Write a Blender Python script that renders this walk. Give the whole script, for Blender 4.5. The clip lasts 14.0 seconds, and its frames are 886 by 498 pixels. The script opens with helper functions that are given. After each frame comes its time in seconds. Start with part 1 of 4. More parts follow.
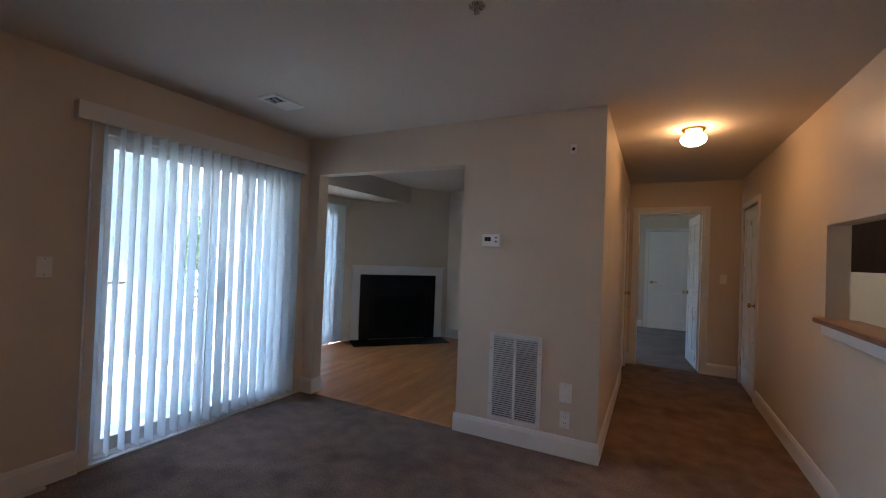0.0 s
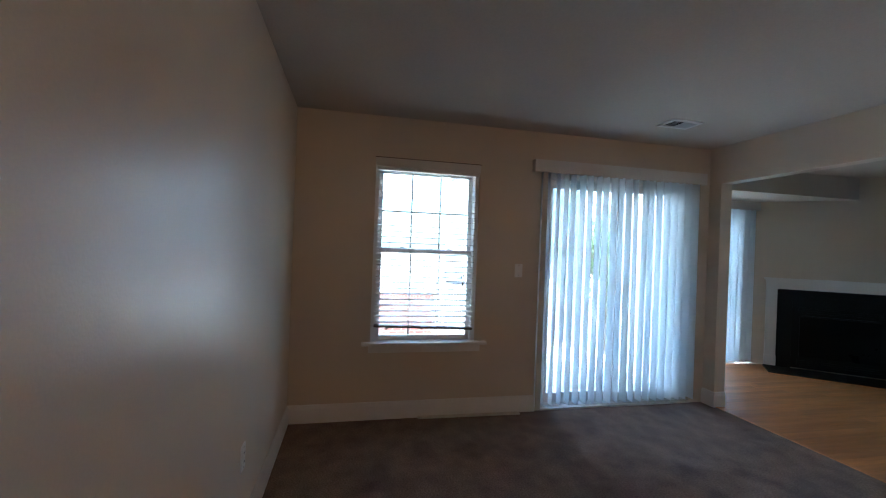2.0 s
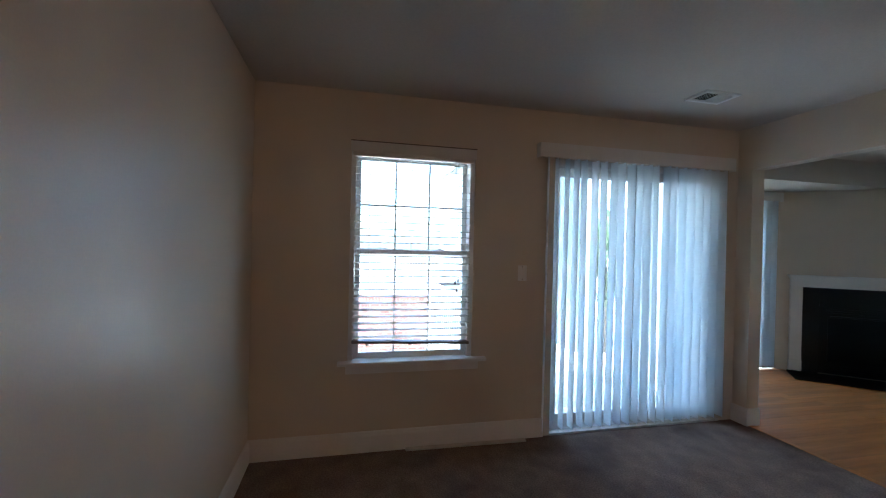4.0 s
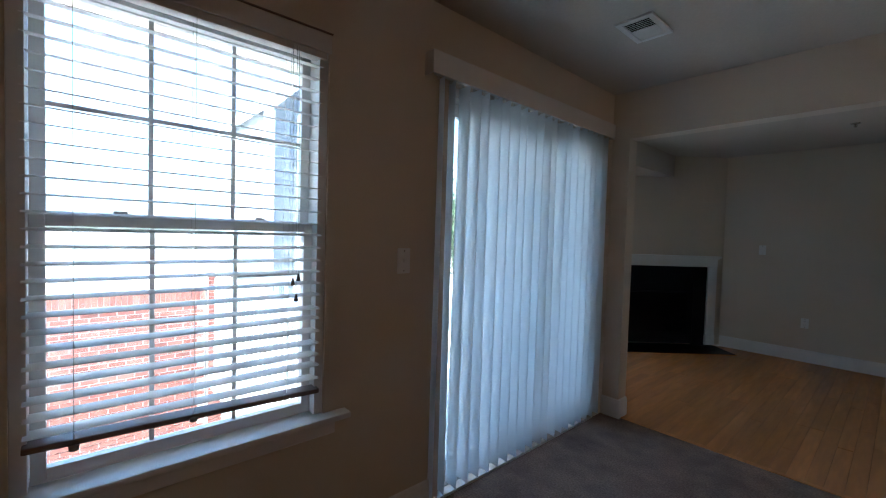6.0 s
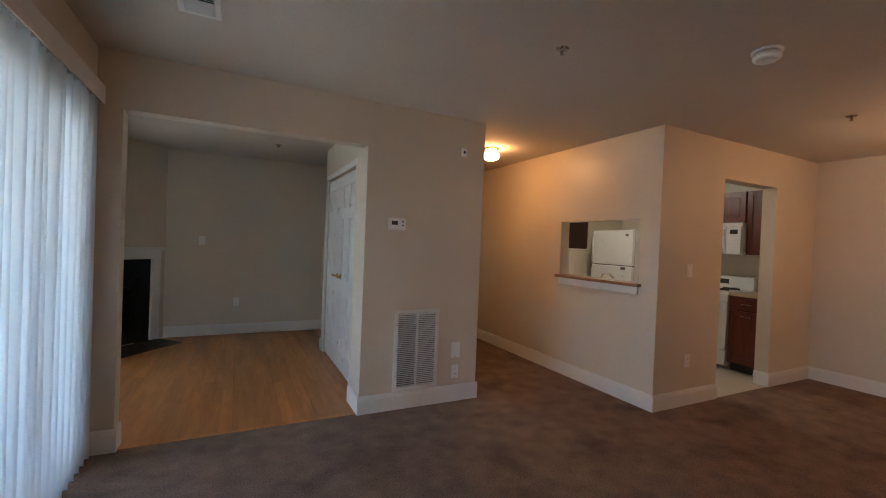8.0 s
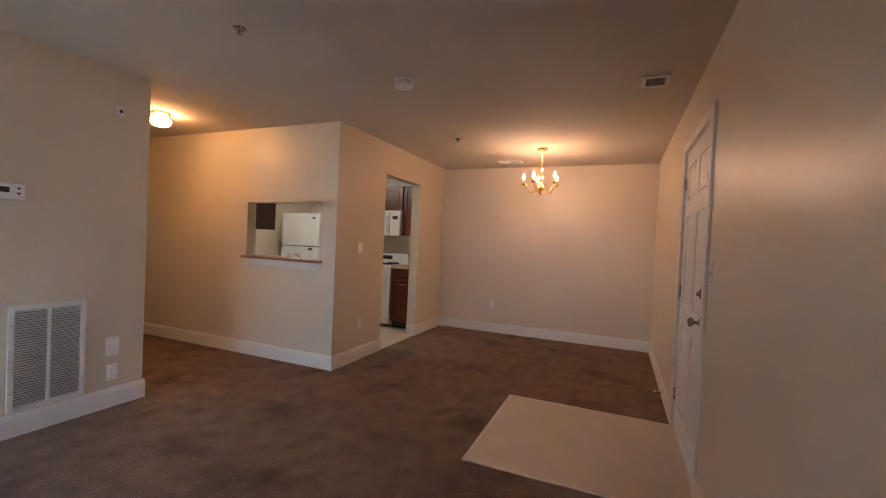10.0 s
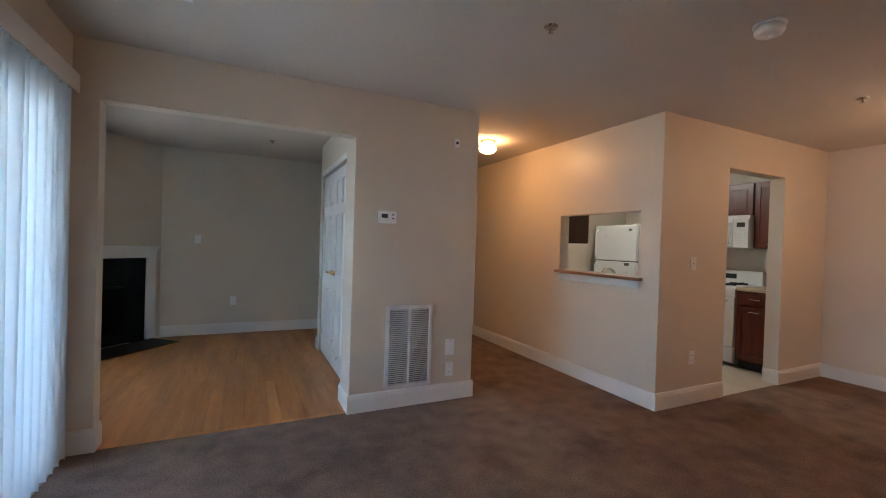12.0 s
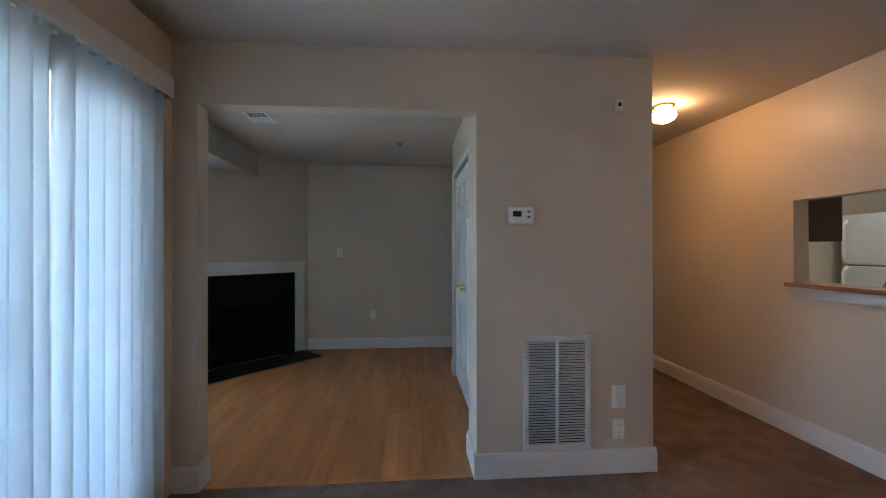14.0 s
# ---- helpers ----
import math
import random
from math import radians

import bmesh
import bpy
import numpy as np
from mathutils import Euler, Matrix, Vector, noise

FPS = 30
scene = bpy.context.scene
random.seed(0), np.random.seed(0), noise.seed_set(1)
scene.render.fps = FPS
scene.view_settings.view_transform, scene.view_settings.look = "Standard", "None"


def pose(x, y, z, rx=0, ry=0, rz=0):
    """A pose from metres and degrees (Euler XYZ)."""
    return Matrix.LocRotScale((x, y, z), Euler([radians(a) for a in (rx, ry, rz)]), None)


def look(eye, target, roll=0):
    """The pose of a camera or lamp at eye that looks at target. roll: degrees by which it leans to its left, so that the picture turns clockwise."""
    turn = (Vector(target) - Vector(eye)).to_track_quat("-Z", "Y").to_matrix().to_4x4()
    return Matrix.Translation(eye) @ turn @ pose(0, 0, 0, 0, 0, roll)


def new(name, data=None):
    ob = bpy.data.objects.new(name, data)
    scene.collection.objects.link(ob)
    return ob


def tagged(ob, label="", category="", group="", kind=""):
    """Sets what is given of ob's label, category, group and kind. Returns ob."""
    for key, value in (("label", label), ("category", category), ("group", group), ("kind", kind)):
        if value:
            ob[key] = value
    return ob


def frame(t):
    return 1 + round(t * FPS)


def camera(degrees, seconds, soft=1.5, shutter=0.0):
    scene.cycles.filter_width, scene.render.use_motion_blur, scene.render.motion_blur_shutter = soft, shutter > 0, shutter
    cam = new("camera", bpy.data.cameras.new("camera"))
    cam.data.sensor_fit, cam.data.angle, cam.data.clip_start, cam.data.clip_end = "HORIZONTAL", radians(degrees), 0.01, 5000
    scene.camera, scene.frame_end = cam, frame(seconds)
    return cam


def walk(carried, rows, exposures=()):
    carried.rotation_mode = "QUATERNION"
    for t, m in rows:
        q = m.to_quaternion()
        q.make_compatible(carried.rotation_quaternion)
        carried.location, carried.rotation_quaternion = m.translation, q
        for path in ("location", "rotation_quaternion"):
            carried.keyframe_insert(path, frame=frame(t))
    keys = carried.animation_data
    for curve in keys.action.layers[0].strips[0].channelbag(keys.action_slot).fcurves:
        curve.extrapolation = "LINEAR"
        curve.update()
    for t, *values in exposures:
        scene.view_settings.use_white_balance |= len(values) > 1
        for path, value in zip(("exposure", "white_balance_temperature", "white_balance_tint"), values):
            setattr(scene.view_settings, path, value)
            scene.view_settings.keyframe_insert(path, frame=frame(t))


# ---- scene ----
# ---- camera and walk ----
cam = camera(94, 14.0, soft=1.1)
PATH = [
    (0.0, 3.010, 0.814, 1.377, 90.77, -2.19, 26.89),
    (0.5, 3.233, 0.702, 1.392, 90.87, -2.53, 45.56),
    (1.0, 3.361, 0.594, 1.394, 90.76, -2.52, 58.87),
    (1.5, 3.421, 0.453, 1.372, 90.40, -2.36, 67.19),
    (2.0, 3.352, 0.442, 1.392, 89.93, -2.09, 77.51),
    (2.2, 3.310, 0.450, 1.379, 90.13, -1.83, 80.64),
    (2.7, 3.240, 0.493, 1.384, 90.12, -1.56, 84.92),
    (3.2, 3.128, 0.535, 1.398, 89.96, -1.40, 83.19),
    (3.7, 2.961, 0.571, 1.409, 89.76, -1.33, 78.85),
    (4.3, 2.676, 0.601, 1.396, 89.57, -1.31, 74.98),
    (4.5, 2.523, 0.581, 1.385, 89.43, -1.30, 73.63),
    (5.0, 2.185, 0.632, 1.371, 89.09, -1.25, 72.53),
    (5.5, 1.859, 0.676, 1.343, 88.66, -1.18, 64.24),
    (6.0, 1.520, 0.741, 1.353, 87.90, -1.70, 48.23),
    (6.5, 1.220, 0.857, 1.373, 86.87, -2.05, 30.18),
    (7.0, 1.032, 0.904, 1.330, 88.34, -2.05, 11.74),
    (7.5, 0.861, 0.833, 1.346, 89.18, -2.20, -13.54),
    (8.0, 0.766, 0.671, 1.356, 89.29, -2.33, -26.57),
    (8.5, 0.715, 0.552, 1.334, 89.53, -2.29, -36.62),
    (9.0, 0.661, 0.481, 1.320, 89.16, -2.41, -49.66),
    (9.2, 0.652, 0.454, 1.316, 89.25, -2.44, -54.26),
    (9.7, 0.639, 0.428, 1.314, 89.13, -2.51, -63.06),
    (10.2, 0.682, 0.458, 1.320, 88.90, -2.59, -68.04),
    (10.8, 0.771, 0.531, 1.326, 88.71, -2.59, -65.80),
    (11.3, 0.840, 0.587, 1.319, 88.75, -2.43, -54.41),
    (11.5, 0.885, 0.618, 1.321, 88.60, -2.14, -45.74),
    (12.0, 0.923, 0.711, 1.302, 89.37, -1.84, -25.56),
    (12.5, 0.844, 0.909, 1.282, 90.10, -1.66, -12.74),
    (13.0, 0.813, 1.159, 1.303, 89.88, -1.20, -9.26),
    (13.5, 0.960, 1.353, 1.292, 90.21, -0.49, -5.37),
    (14.0, 1.272, 1.472, 1.302, 90.15, 0.05, -4.70),
]
EXPOSURES = [
    (0.0, 3.75, 5200, 1), (0.5, 3.85, 5100, -2), (1.0, 3.95, 5000, -4), (2.2, 3.92, 4850, -7), (4.5, 3.8, 4850, -6), (5.0, 3.75, 4850, -5), (6.0, 3.3, 5050, -3), (6.5, 2.8, 5150, -3), (7.0, 2.75, 5700, 1),
    (7.5, 3.4, 6100, 3), (8.0, 4.05, 6000, 2), (8.5, 4.2, 5900, 2), (9.0, 4.4, 5950, 4), (11.5, 4.38, 5450, 0), (12.0, 4.4, 5350, -1), (12.5, 4.22, 5300, -2), (13.5, 4.05, 5100, -4), (14.0, 4.05, 5100, -3),
]
walk(cam, [(t, pose(*r)) for t, *r in PATH], EXPOSURES)

# ---- world, sun and exposure ----
world = bpy.data.worlds.new("sky")
scene.world = world
world.use_nodes = True
wn = world.node_tree
sky = wn.nodes.new("ShaderNodeTexSky")
sky.sky_type = "NISHITA"
sky.sun_disc = False
sky.dust_density, sky.ozone_density = 3.0, 1.0
SUN_EL, SUN_AZ = radians(50), radians(174)  # azimuth clockwise from +y
sky.sun_elevation, sky.sun_rotation = SUN_EL, SUN_AZ
wn.links.new(sky.outputs[0], wn.nodes["Background"].inputs[0])
wn.nodes["Background"].inputs[1].default_value = 0.15
sun_dir = Vector((math.sin(SUN_AZ) * math.cos(SUN_EL), math.cos(SUN_AZ) * math.cos(SUN_EL), math.sin(SUN_EL)))
sun = new("sun", bpy.data.lights.new("sun", "SUN"))
sun.data.energy, sun.data.angle, sun.data.color = 3.2, radians(0.6), (1, 0.95, 0.88)
sun.matrix_world = look(sun_dir * 40, (0, 0, 0))

H = 2.44


# ---- materials ----
def material(name, color, rough=0.5, metal=0.0, spec=0.5, fine=0.0, fine_scale=200.0, vary=0.0, vary_scale=3.0,
             stain=None, stain_scale=1.2, per_object=0.0, bump_scale=0.002, stretch=(1, 1, 1)):
    m = bpy.data.materials.new(name)
    m.use_nodes = True
    nt = m.node_tree
    b = nt.nodes["Principled BSDF"]
    b.inputs["Roughness"].default_value = rough
    b.inputs["Metallic"].default_value = metal
    b.inputs["Specular IOR Level"].default_value = spec
    geo = nt.nodes.new("ShaderNodeNewGeometry")
    mp = nt.nodes.new("ShaderNodeMapping")
    mp.inputs["Scale"].default_value = stretch
    nt.links.new(geo.outputs["Position"], mp.inputs[0])

    def tex(scale, detail=3.0):
        n = nt.nodes.new("ShaderNodeTexNoise")
        n.inputs["Scale"].default_value = scale
        n.inputs["Detail"].default_value = detail
        nt.links.new(mp.outputs[0], n.inputs["Vector"])
        return n

    def mix(kind, fac, a, c):
        n = nt.nodes.new("ShaderNodeMix")
        n.data_type, n.blend_type = "RGBA", kind
        for sock, val in ((0, fac), (6, a), (7, c)):
            if isinstance(val, bpy.types.NodeSocket):
                nt.links.new(val, n.inputs[sock])
            else:
                n.inputs[sock].default_value = val
        return n.outputs[2]

    def ramp(sock, lo, hi, a=0.0, c=1.0):
        n = nt.nodes.new("ShaderNodeMapRange")
        n.inputs[1].default_value, n.inputs[2].default_value = lo, hi
        n.inputs[3].default_value, n.inputs[4].default_value = a, c
        nt.links.new(sock, n.inputs[0])
        return n.outputs[0]

    def grey(sock):
        n = nt.nodes.new("ShaderNodeCombineColor")
        for i in range(3):
            nt.links.new(sock, n.inputs[i])
        return n.outputs[0]

    col = (*color, 1)
    if vary:
        col = mix("MULTIPLY", 1.0, col, grey(ramp(tex(vary_scale, 4).outputs[0], 0.3, 0.7, 1 - vary, 1 + vary)))
        nt.links.new(ramp(tex(vary_scale * 1.7, 3).outputs[0], 0.3, 0.7, rough * 0.9, min(1, rough * 1.12)), b.inputs["Roughness"])
    if fine:
        col = mix("MULTIPLY", 1.0, col, grey(ramp(tex(fine_scale, 2).outputs[0], 0.3, 0.7, 1 - fine, 1 + fine)))
    if stain:
        scol, lo, hi, amount = stain
        col = mix("MIX", ramp(tex(stain_scale, 5).outputs[0], lo, hi, 0, amount), col, (*scol, 1))
    if per_object:
        info = nt.nodes.new("ShaderNodeObjectInfo")
        col = mix("MULTIPLY", 1.0, col, grey(ramp(info.outputs["Random"], 0, 1, 1 - per_object, 1 + per_object)))
    if isinstance(col, bpy.types.NodeSocket):
        nt.links.new(col, b.inputs["Base Color"])
    else:
        b.inputs["Base Color"].default_value = col
    if bump_scale:
        bp = nt.nodes.new("ShaderNodeBump")
        bp.inputs["Strength"].default_value = 0.5
        bp.inputs["Distance"].default_value = bump_scale
        nt.links.new(tex(fine_scale, 2).outputs[0], bp.inputs["Height"])
        nt.links.new(bp.outputs[0], b.inputs["Normal"])
    return m


def glow(name, color, strength):
    m = bpy.data.materials.new(name)
    m.use_nodes = True
    b = m.node_tree.nodes["Principled BSDF"]
    b.inputs["Base Color"].default_value = (0.9, 0.85, 0.75, 1)
    b.inputs["Emission Color"].default_value = (*color, 1)
    b.inputs["Emission Strength"].default_value = strength
    return m


def glass(name, tint=(1, 1, 1)):
    m = bpy.data.materials.new(name)
    m.use_nodes = True
    b = m.node_tree.nodes["Principled BSDF"]
    b.inputs["Base Color"].default_value = (*tint, 1)
    b.inputs["Roughness"].default_value = 0.0
    b.inputs["IOR"].default_value = 1.45
    b.inputs["Transmission Weight"].default_value = 1.0
    return m


def thin_plastic(name, color, through_it):
    m = bpy.data.materials.new(name)
    m.use_nodes = True
    nt = m.node_tree
    b = nt.nodes["Principled BSDF"]
    b.inputs["Base Color"].default_value = (*color, 1)
    b.inputs["Roughness"].default_value = 0.4
    tr = nt.nodes.new("ShaderNodeBsdfTranslucent")
    tr.inputs[0].default_value = (*color, 1)
    mx = nt.nodes.new("ShaderNodeMixShader")
    mx.inputs[0].default_value = through_it
    nt.links.new(b.outputs[0], mx.inputs[1])
    nt.links.new(tr.outputs[0], mx.inputs[2])
    nt.links.new(mx.outputs[0], nt.nodes["Material Output"].inputs[0])
    return m


PAINT = material("wall_paint", (0.64, 0.56, 0.445), rough=0.36, spec=0.5, fine=0.02, fine_scale=140, vary=0.03, vary_scale=1.3, bump_scale=0.0012)
CEIL = material("ceiling_paint", (0.57, 0.52, 0.45), rough=0.85, spec=0.2, fine=0.03, fine_scale=90, vary=0.03, vary_scale=0.9, bump_scale=0.002)
TRIM = material("trim_paint", (0.76, 0.745, 0.71), rough=0.32, fine=0.015, fine_scale=60, vary=0.03, vary_scale=4, bump_scale=0.0004)
DOORW = material("door_paint", (0.78, 0.78, 0.76), rough=0.3, fine=0.015, fine_scale=80, vary=0.02, vary_scale=3, bump_scale=0.0004)
CARPET = material("carpet_pile", (0.212, 0.148, 0.112), rough=0.95, spec=0.1, fine=0.30, fine_scale=100, vary=0.18, vary_scale=7,
                  stain=((0.068, 0.050, 0.043), 0.53, 0.72, 0.62), stain_scale=2.4, bump_scale=0.014)
CARPET2 = material("bedroom_carpet_pile", (0.22, 0.20, 0.18), rough=0.95, spec=0.1, fine=0.3, fine_scale=170, vary=0.15, vary_scale=2.6, bump_scale=0.01)
OAK = material("oak_strip", (0.53, 0.22, 0.070), rough=0.36, spec=0.4, fine=0.10, fine_scale=34, vary=0.18, vary_scale=7, per_object=0.13,
               stretch=(1, 0.12, 1), bump_scale=0)
SUBFLOOR = material("subfloor", (0.05, 0.03, 0.02), rough=0.9, vary=0.1)
VINYL = material("entry_vinyl", (0.56, 0.49, 0.42), rough=0.4, fine=0.03, fine_scale=60, vary=0.06, vary_scale=3, bump_scale=0.0005)
KFLOOR = material("kitchen_vinyl", (0.55, 0.50, 0.42), rough=0.4, fine=0.05, fine_scale=40, vary=0.05, vary_scale=4, bump_scale=0.0005)
BRASS = material("polished_brass", (0.80, 0.56, 0.22), rough=0.2, metal=1.0, vary=0.06, vary_scale=30, bump_scale=0)
NICKEL = material("dark_nickel", (0.32, 0.29, 0.25), rough=0.28, metal=1.0, vary=0.08, vary_scale=40, bump_scale=0)
CHROME = material("chrome", (0.75, 0.75, 0.76), rough=0.12, metal=1.0, bump_scale=0)
STEEL = material("painted_steel_white", (0.72, 0.71, 0.68), rough=0.45, fine=0.02, fine_scale=120, vary=0.05, vary_scale=8, bump_scale=0.0002)
# near-black paint for the shade behind louvres; no duct is modelled
DUCT_SHADE = material("duct_shade", (0.025, 0.022, 0.02), rough=0.9, vary=0.2, vary_scale=10)
VANE = thin_plastic("vane_pvc", (0.94, 0.97, 0.99), 0.84)
SLAT = thin_plastic("slat_faux_wood", (0.86, 0.86, 0.85), 0.28)
# dark brown holds the shade of backlit blind parts
RAIL_SHADE = material("blind_shade_brown", (0.17, 0.125, 0.10), rough=0.45, fine=0.02, vary=0.04, bump_scale=0.0003)
VALANCE = material("valance_pvc", (0.70, 0.68, 0.64), rough=0.45, fine=0.02, vary=0.03, bump_scale=0.0003)
VINYLW = material("window_vinyl", (0.76, 0.77, 0.77), rough=0.35, fine=0.015, fine_scale=50, vary=0.03, bump_scale=0.0003)
GLASS = glass("clear_glass")
DARKPL = material("black_plastic", (0.02, 0.02, 0.022), rough=0.35, vary=0.1, vary_scale=30, bump_scale=0)
SLATE = material("black_slate", (0.007, 0.007, 0.008), rough=0.42, spec=0.2, fine=0.2, fine_scale=40, vary=0.3, vary_scale=8, bump_scale=0.0006)
FIREBOX = material("firebox_black_metal", (0.006, 0.006, 0.006), spec=0.15, rough=0.5, fine=0.2, vary=0.3, vary_scale=12)
FGLASS = material("smoked_firebox_glass", (0.004, 0.004, 0.004), rough=0.3, spec=0.1, vary=0.1, bump_scale=0)
PLATE = material("white_wall_plate", (0.82, 0.81, 0.78), rough=0.35, vary=0.03, vary_scale=30, bump_scale=0)
LCD = material("grey_display", (0.05, 0.055, 0.05), rough=0.15, bump_scale=0)
APPL = material("appliance_white", (0.76, 0.76, 0.74), rough=0.3, fine=0.01, fine_scale=300, vary=0.03, vary_scale=3, bump_scale=0.0006)
BADGE = material("grey_badge", (0.12, 0.12, 0.13), rough=0.3, metal=0.6, bump_scale=0)
CHERRY = material("cherry_cabinet", (0.12, 0.030, 0.016), rough=0.33, fine=0.2, fine_scale=40, vary=0.25, vary_scale=6, stretch=(1, 1, 0.12), bump_scale=0.0005)
CHERRYD = material("dark_cabinet_side", (0.035, 0.014, 0.010), rough=0.4, fine=0.2, fine_scale=40, vary=0.2, vary_scale=6, stretch=(1, 1, 0.12), bump_scale=0.0005)
LEDGE = material("stained_wood_ledge", (0.25, 0.125, 0.062), rough=0.38, fine=0.2, fine_scale=40, vary=0.2, vary_scale=8, stretch=(1, 0.12, 1), bump_scale=0.0004)
COUNTER = material("laminate_counter", (0.50, 0.38, 0.25), rough=0.4, fine=0.15, fine_scale=120, vary=0.06, vary_scale=6, bump_scale=0.0002)
TASSEL = material("dark_wood_tassel", (0.05, 0.03, 0.02), rough=0.5, vary=0.2, vary_scale=40)
CORD = material("cord_white", (0.55, 0.55, 0.53), rough=0.8, bump_scale=0)
METALSTRIP = material("aluminium_strip", (0.62, 0.58, 0.52), rough=0.4, metal=0.7, vary=0.15, vary_scale=12)
DECK = material("deck_board", (0.42, 0.42, 0.42), rough=0.75, fine=0.15, fine_scale=40, vary=0.15, vary_scale=5, per_object=0.12, stretch=(1, 0.15, 1))
SIDING = material("grey_siding", (0.19, 0.205, 0.225), rough=0.6, fine=0.05, fine_scale=50, vary=0.05, vary_scale=3, per_object=0.04)
SIDEW = material("white_siding", (0.72, 0.72, 0.70), rough=0.6, fine=0.04, fine_scale=50, vary=0.05, vary_scale=3, per_object=0.03)
OUTW = material("outdoor_white", (0.75, 0.75, 0.74), rough=0.5, fine=0.03, fine_scale=60, vary=0.05, vary_scale=4)
BRICK = material("red_brick", (0.26, 0.095, 0.068), rough=0.85, fine=0.25, fine_scale=90, vary=0.2, vary_scale=9, per_object=0.3)
MORTAR = material("mortar", (0.60, 0.57, 0.53), rough=0.9, fine=0.15, fine_scale=120, vary=0.1, vary_scale=5)
SUN_BLOCK = material("sun_block_shingle", (0.08, 0.075, 0.07), rough=0.9, fine=0.3, fine_scale=60, vary=0.2, vary_scale=4)
PAVING = material("pale_concrete", (0.50, 0.45, 0.38), rough=0.95, fine=0.4, fine_scale=25, vary=0.3, vary_scale=0.6, bump_scale=0.02)
LEAF = material("leaf", (0.06, 0.085, 0.035), rough=0.6, fine=0.2, fine_scale=8, vary=0.3, vary_scale=0.8, bump_scale=0)
BARK = material("bark", (0.11, 0.085, 0.065), rough=0.9, fine=0.35, fine_scale=30, vary=0.2, vary_scale=4, bump_scale=0.01)
RAILDK = material("dark_top_rail", (0.06, 0.055, 0.05), rough=0.5, vary=0.1, vary_scale=10)
FLAME = glow("lit_flame_bulb", (1.0, 0.515, 0.29), 25.0)
DOME = glow("lit_glass_dome", (1.0, 0.47, 0.185), 4.2)
KFILL = glow("kitchen_fill_glow", (1.0, 0.86, 0.70), 3.2)


# ---- mesh helpers ----
def bx(bm, x0, x1, y0, y1, z0, z1, bevel=0.0, m=None):
    r = bmesh.ops.create_cube(bm, size=1)
    vs = r["verts"]
    for v in vs:
        v.co = ((x0 + x1) / 2 + v.co.x * (x1 - x0), (y0 + y1) / 2 + v.co.y * (y1 - y0), (z0 + z1) / 2 + v.co.z * (z1 - z0))
    if bevel:
        es = list({e for v in vs for e in v.link_edges})
        g = bmesh.ops.bevel(bm, geom=es, offset=bevel, segments=2, affect="EDGES", profile=0.6)
        vs = list({v for v in g["verts"]} | {v for v in vs if v.is_valid})
    if m is not None:
        bmesh.ops.transform(bm, matrix=m, verts=[v for v in vs if v.is_valid])
    return bm


def boxed(*dims, bevel=0.0, m=None):
    return bx(bmesh.new(), *dims, bevel=bevel, m=m)


def lathe(bm, prof, centre=(0, 0, 0), segs=20, m=None):
    """prof: (radius, height) pairs turned about the z axis."""
    rings = []
    for r, z in prof:
        ring = []
        for i in range(segs):
            a = 2 * math.pi * i / segs
            p = Vector((r * math.cos(a), r * math.sin(a), z))
            if m is not None:
                p = m @ p
            ring.append(bm.verts.new(p + Vector(centre)))
        rings.append(ring)
    for a, c in zip(rings, rings[1:]):
        for i in range(segs):
            f = bm.faces.new((a[i], a[(i + 1) % segs], c[(i + 1) % segs], c[i]))
            f.smooth = True
    bm.faces.new(rings[0][::-1])
    bm.faces.new(rings[-1])
    return bm


def tube(bm, pts, r, segs=8):
    pts = [Vector(p) for p in pts]
    rings = []
    side = None
    for i, p in enumerate(pts):
        d = (pts[min(i + 1, len(pts) - 1)] - pts[max(i - 1, 0)]).normalized()
        if side is None:
            side = d.cross(Vector((0, 0, 1)) if abs(d.z) < 0.9 else Vector((1, 0, 0))).normalized()
        side = (side - d * side.dot(d)).normalized()
        up = d.cross(side)
        rr = r[i] if isinstance(r, (list, tuple)) else r
        rings.append([bm.verts.new(p + side * rr * math.cos(2 * math.pi * k / segs) + up * rr * math.sin(2 * math.pi * k / segs)) for k in range(segs)])
    for a, c in zip(rings, rings[1:]):
        for i in range(segs):
            f = bm.faces.new((a[i], a[(i + 1) % segs], c[(i + 1) % segs], c[i]))
            f.smooth = True
    bm.faces.new(rings[0][::-1])
    bm.faces.new(rings[-1])
    return bm


def prism(bm, outline, a, c):
    """A flat outline of Vectors extruded by the vector from a to c."""
    d = Vector(c) - Vector(a)
    lo = [bm.verts.new(Vector(p)) for p in outline]
    hi = [bm.verts.new(Vector(p) + d) for p in outline]
    n = len(lo)
    for i in range(n):
        bm.faces.new((lo[i], lo[(i + 1) % n], hi[(i + 1) % n], hi[i]))
    bm.faces.new(lo[::-1])
    bm.faces.new(hi)
    return bm


def mesh_of(name, bm, mat):
    bmesh.ops.recalc_face_normals(bm, faces=bm.faces)
    me = bpy.data.meshes.new(name)
    bm.to_mesh(me)
    bm.free()
    me.materials.append(mat)
    return me


def part(name, bm, mat, parent, label=""):
    ob = new(name, mesh_of(name, bm, mat))
    ob.parent = parent
    if parent.parent is None:
        ob.matrix_parent_inverse = Matrix.Translation(-parent.location)
    if label:
        ob["label"] = label
    return ob


def piece(name, me, parent, m):
    """One of many alike pieces: shares mesh data."""
    ob = new(name, me)
    ob.parent = parent
    ob.matrix_basis = m
    return ob


def thing(name, base, label, category, group=""):
    ob = new(name)
    ob.location = base
    ob.empty_display_size = 0.1
    return tagged(ob, label, category, group)


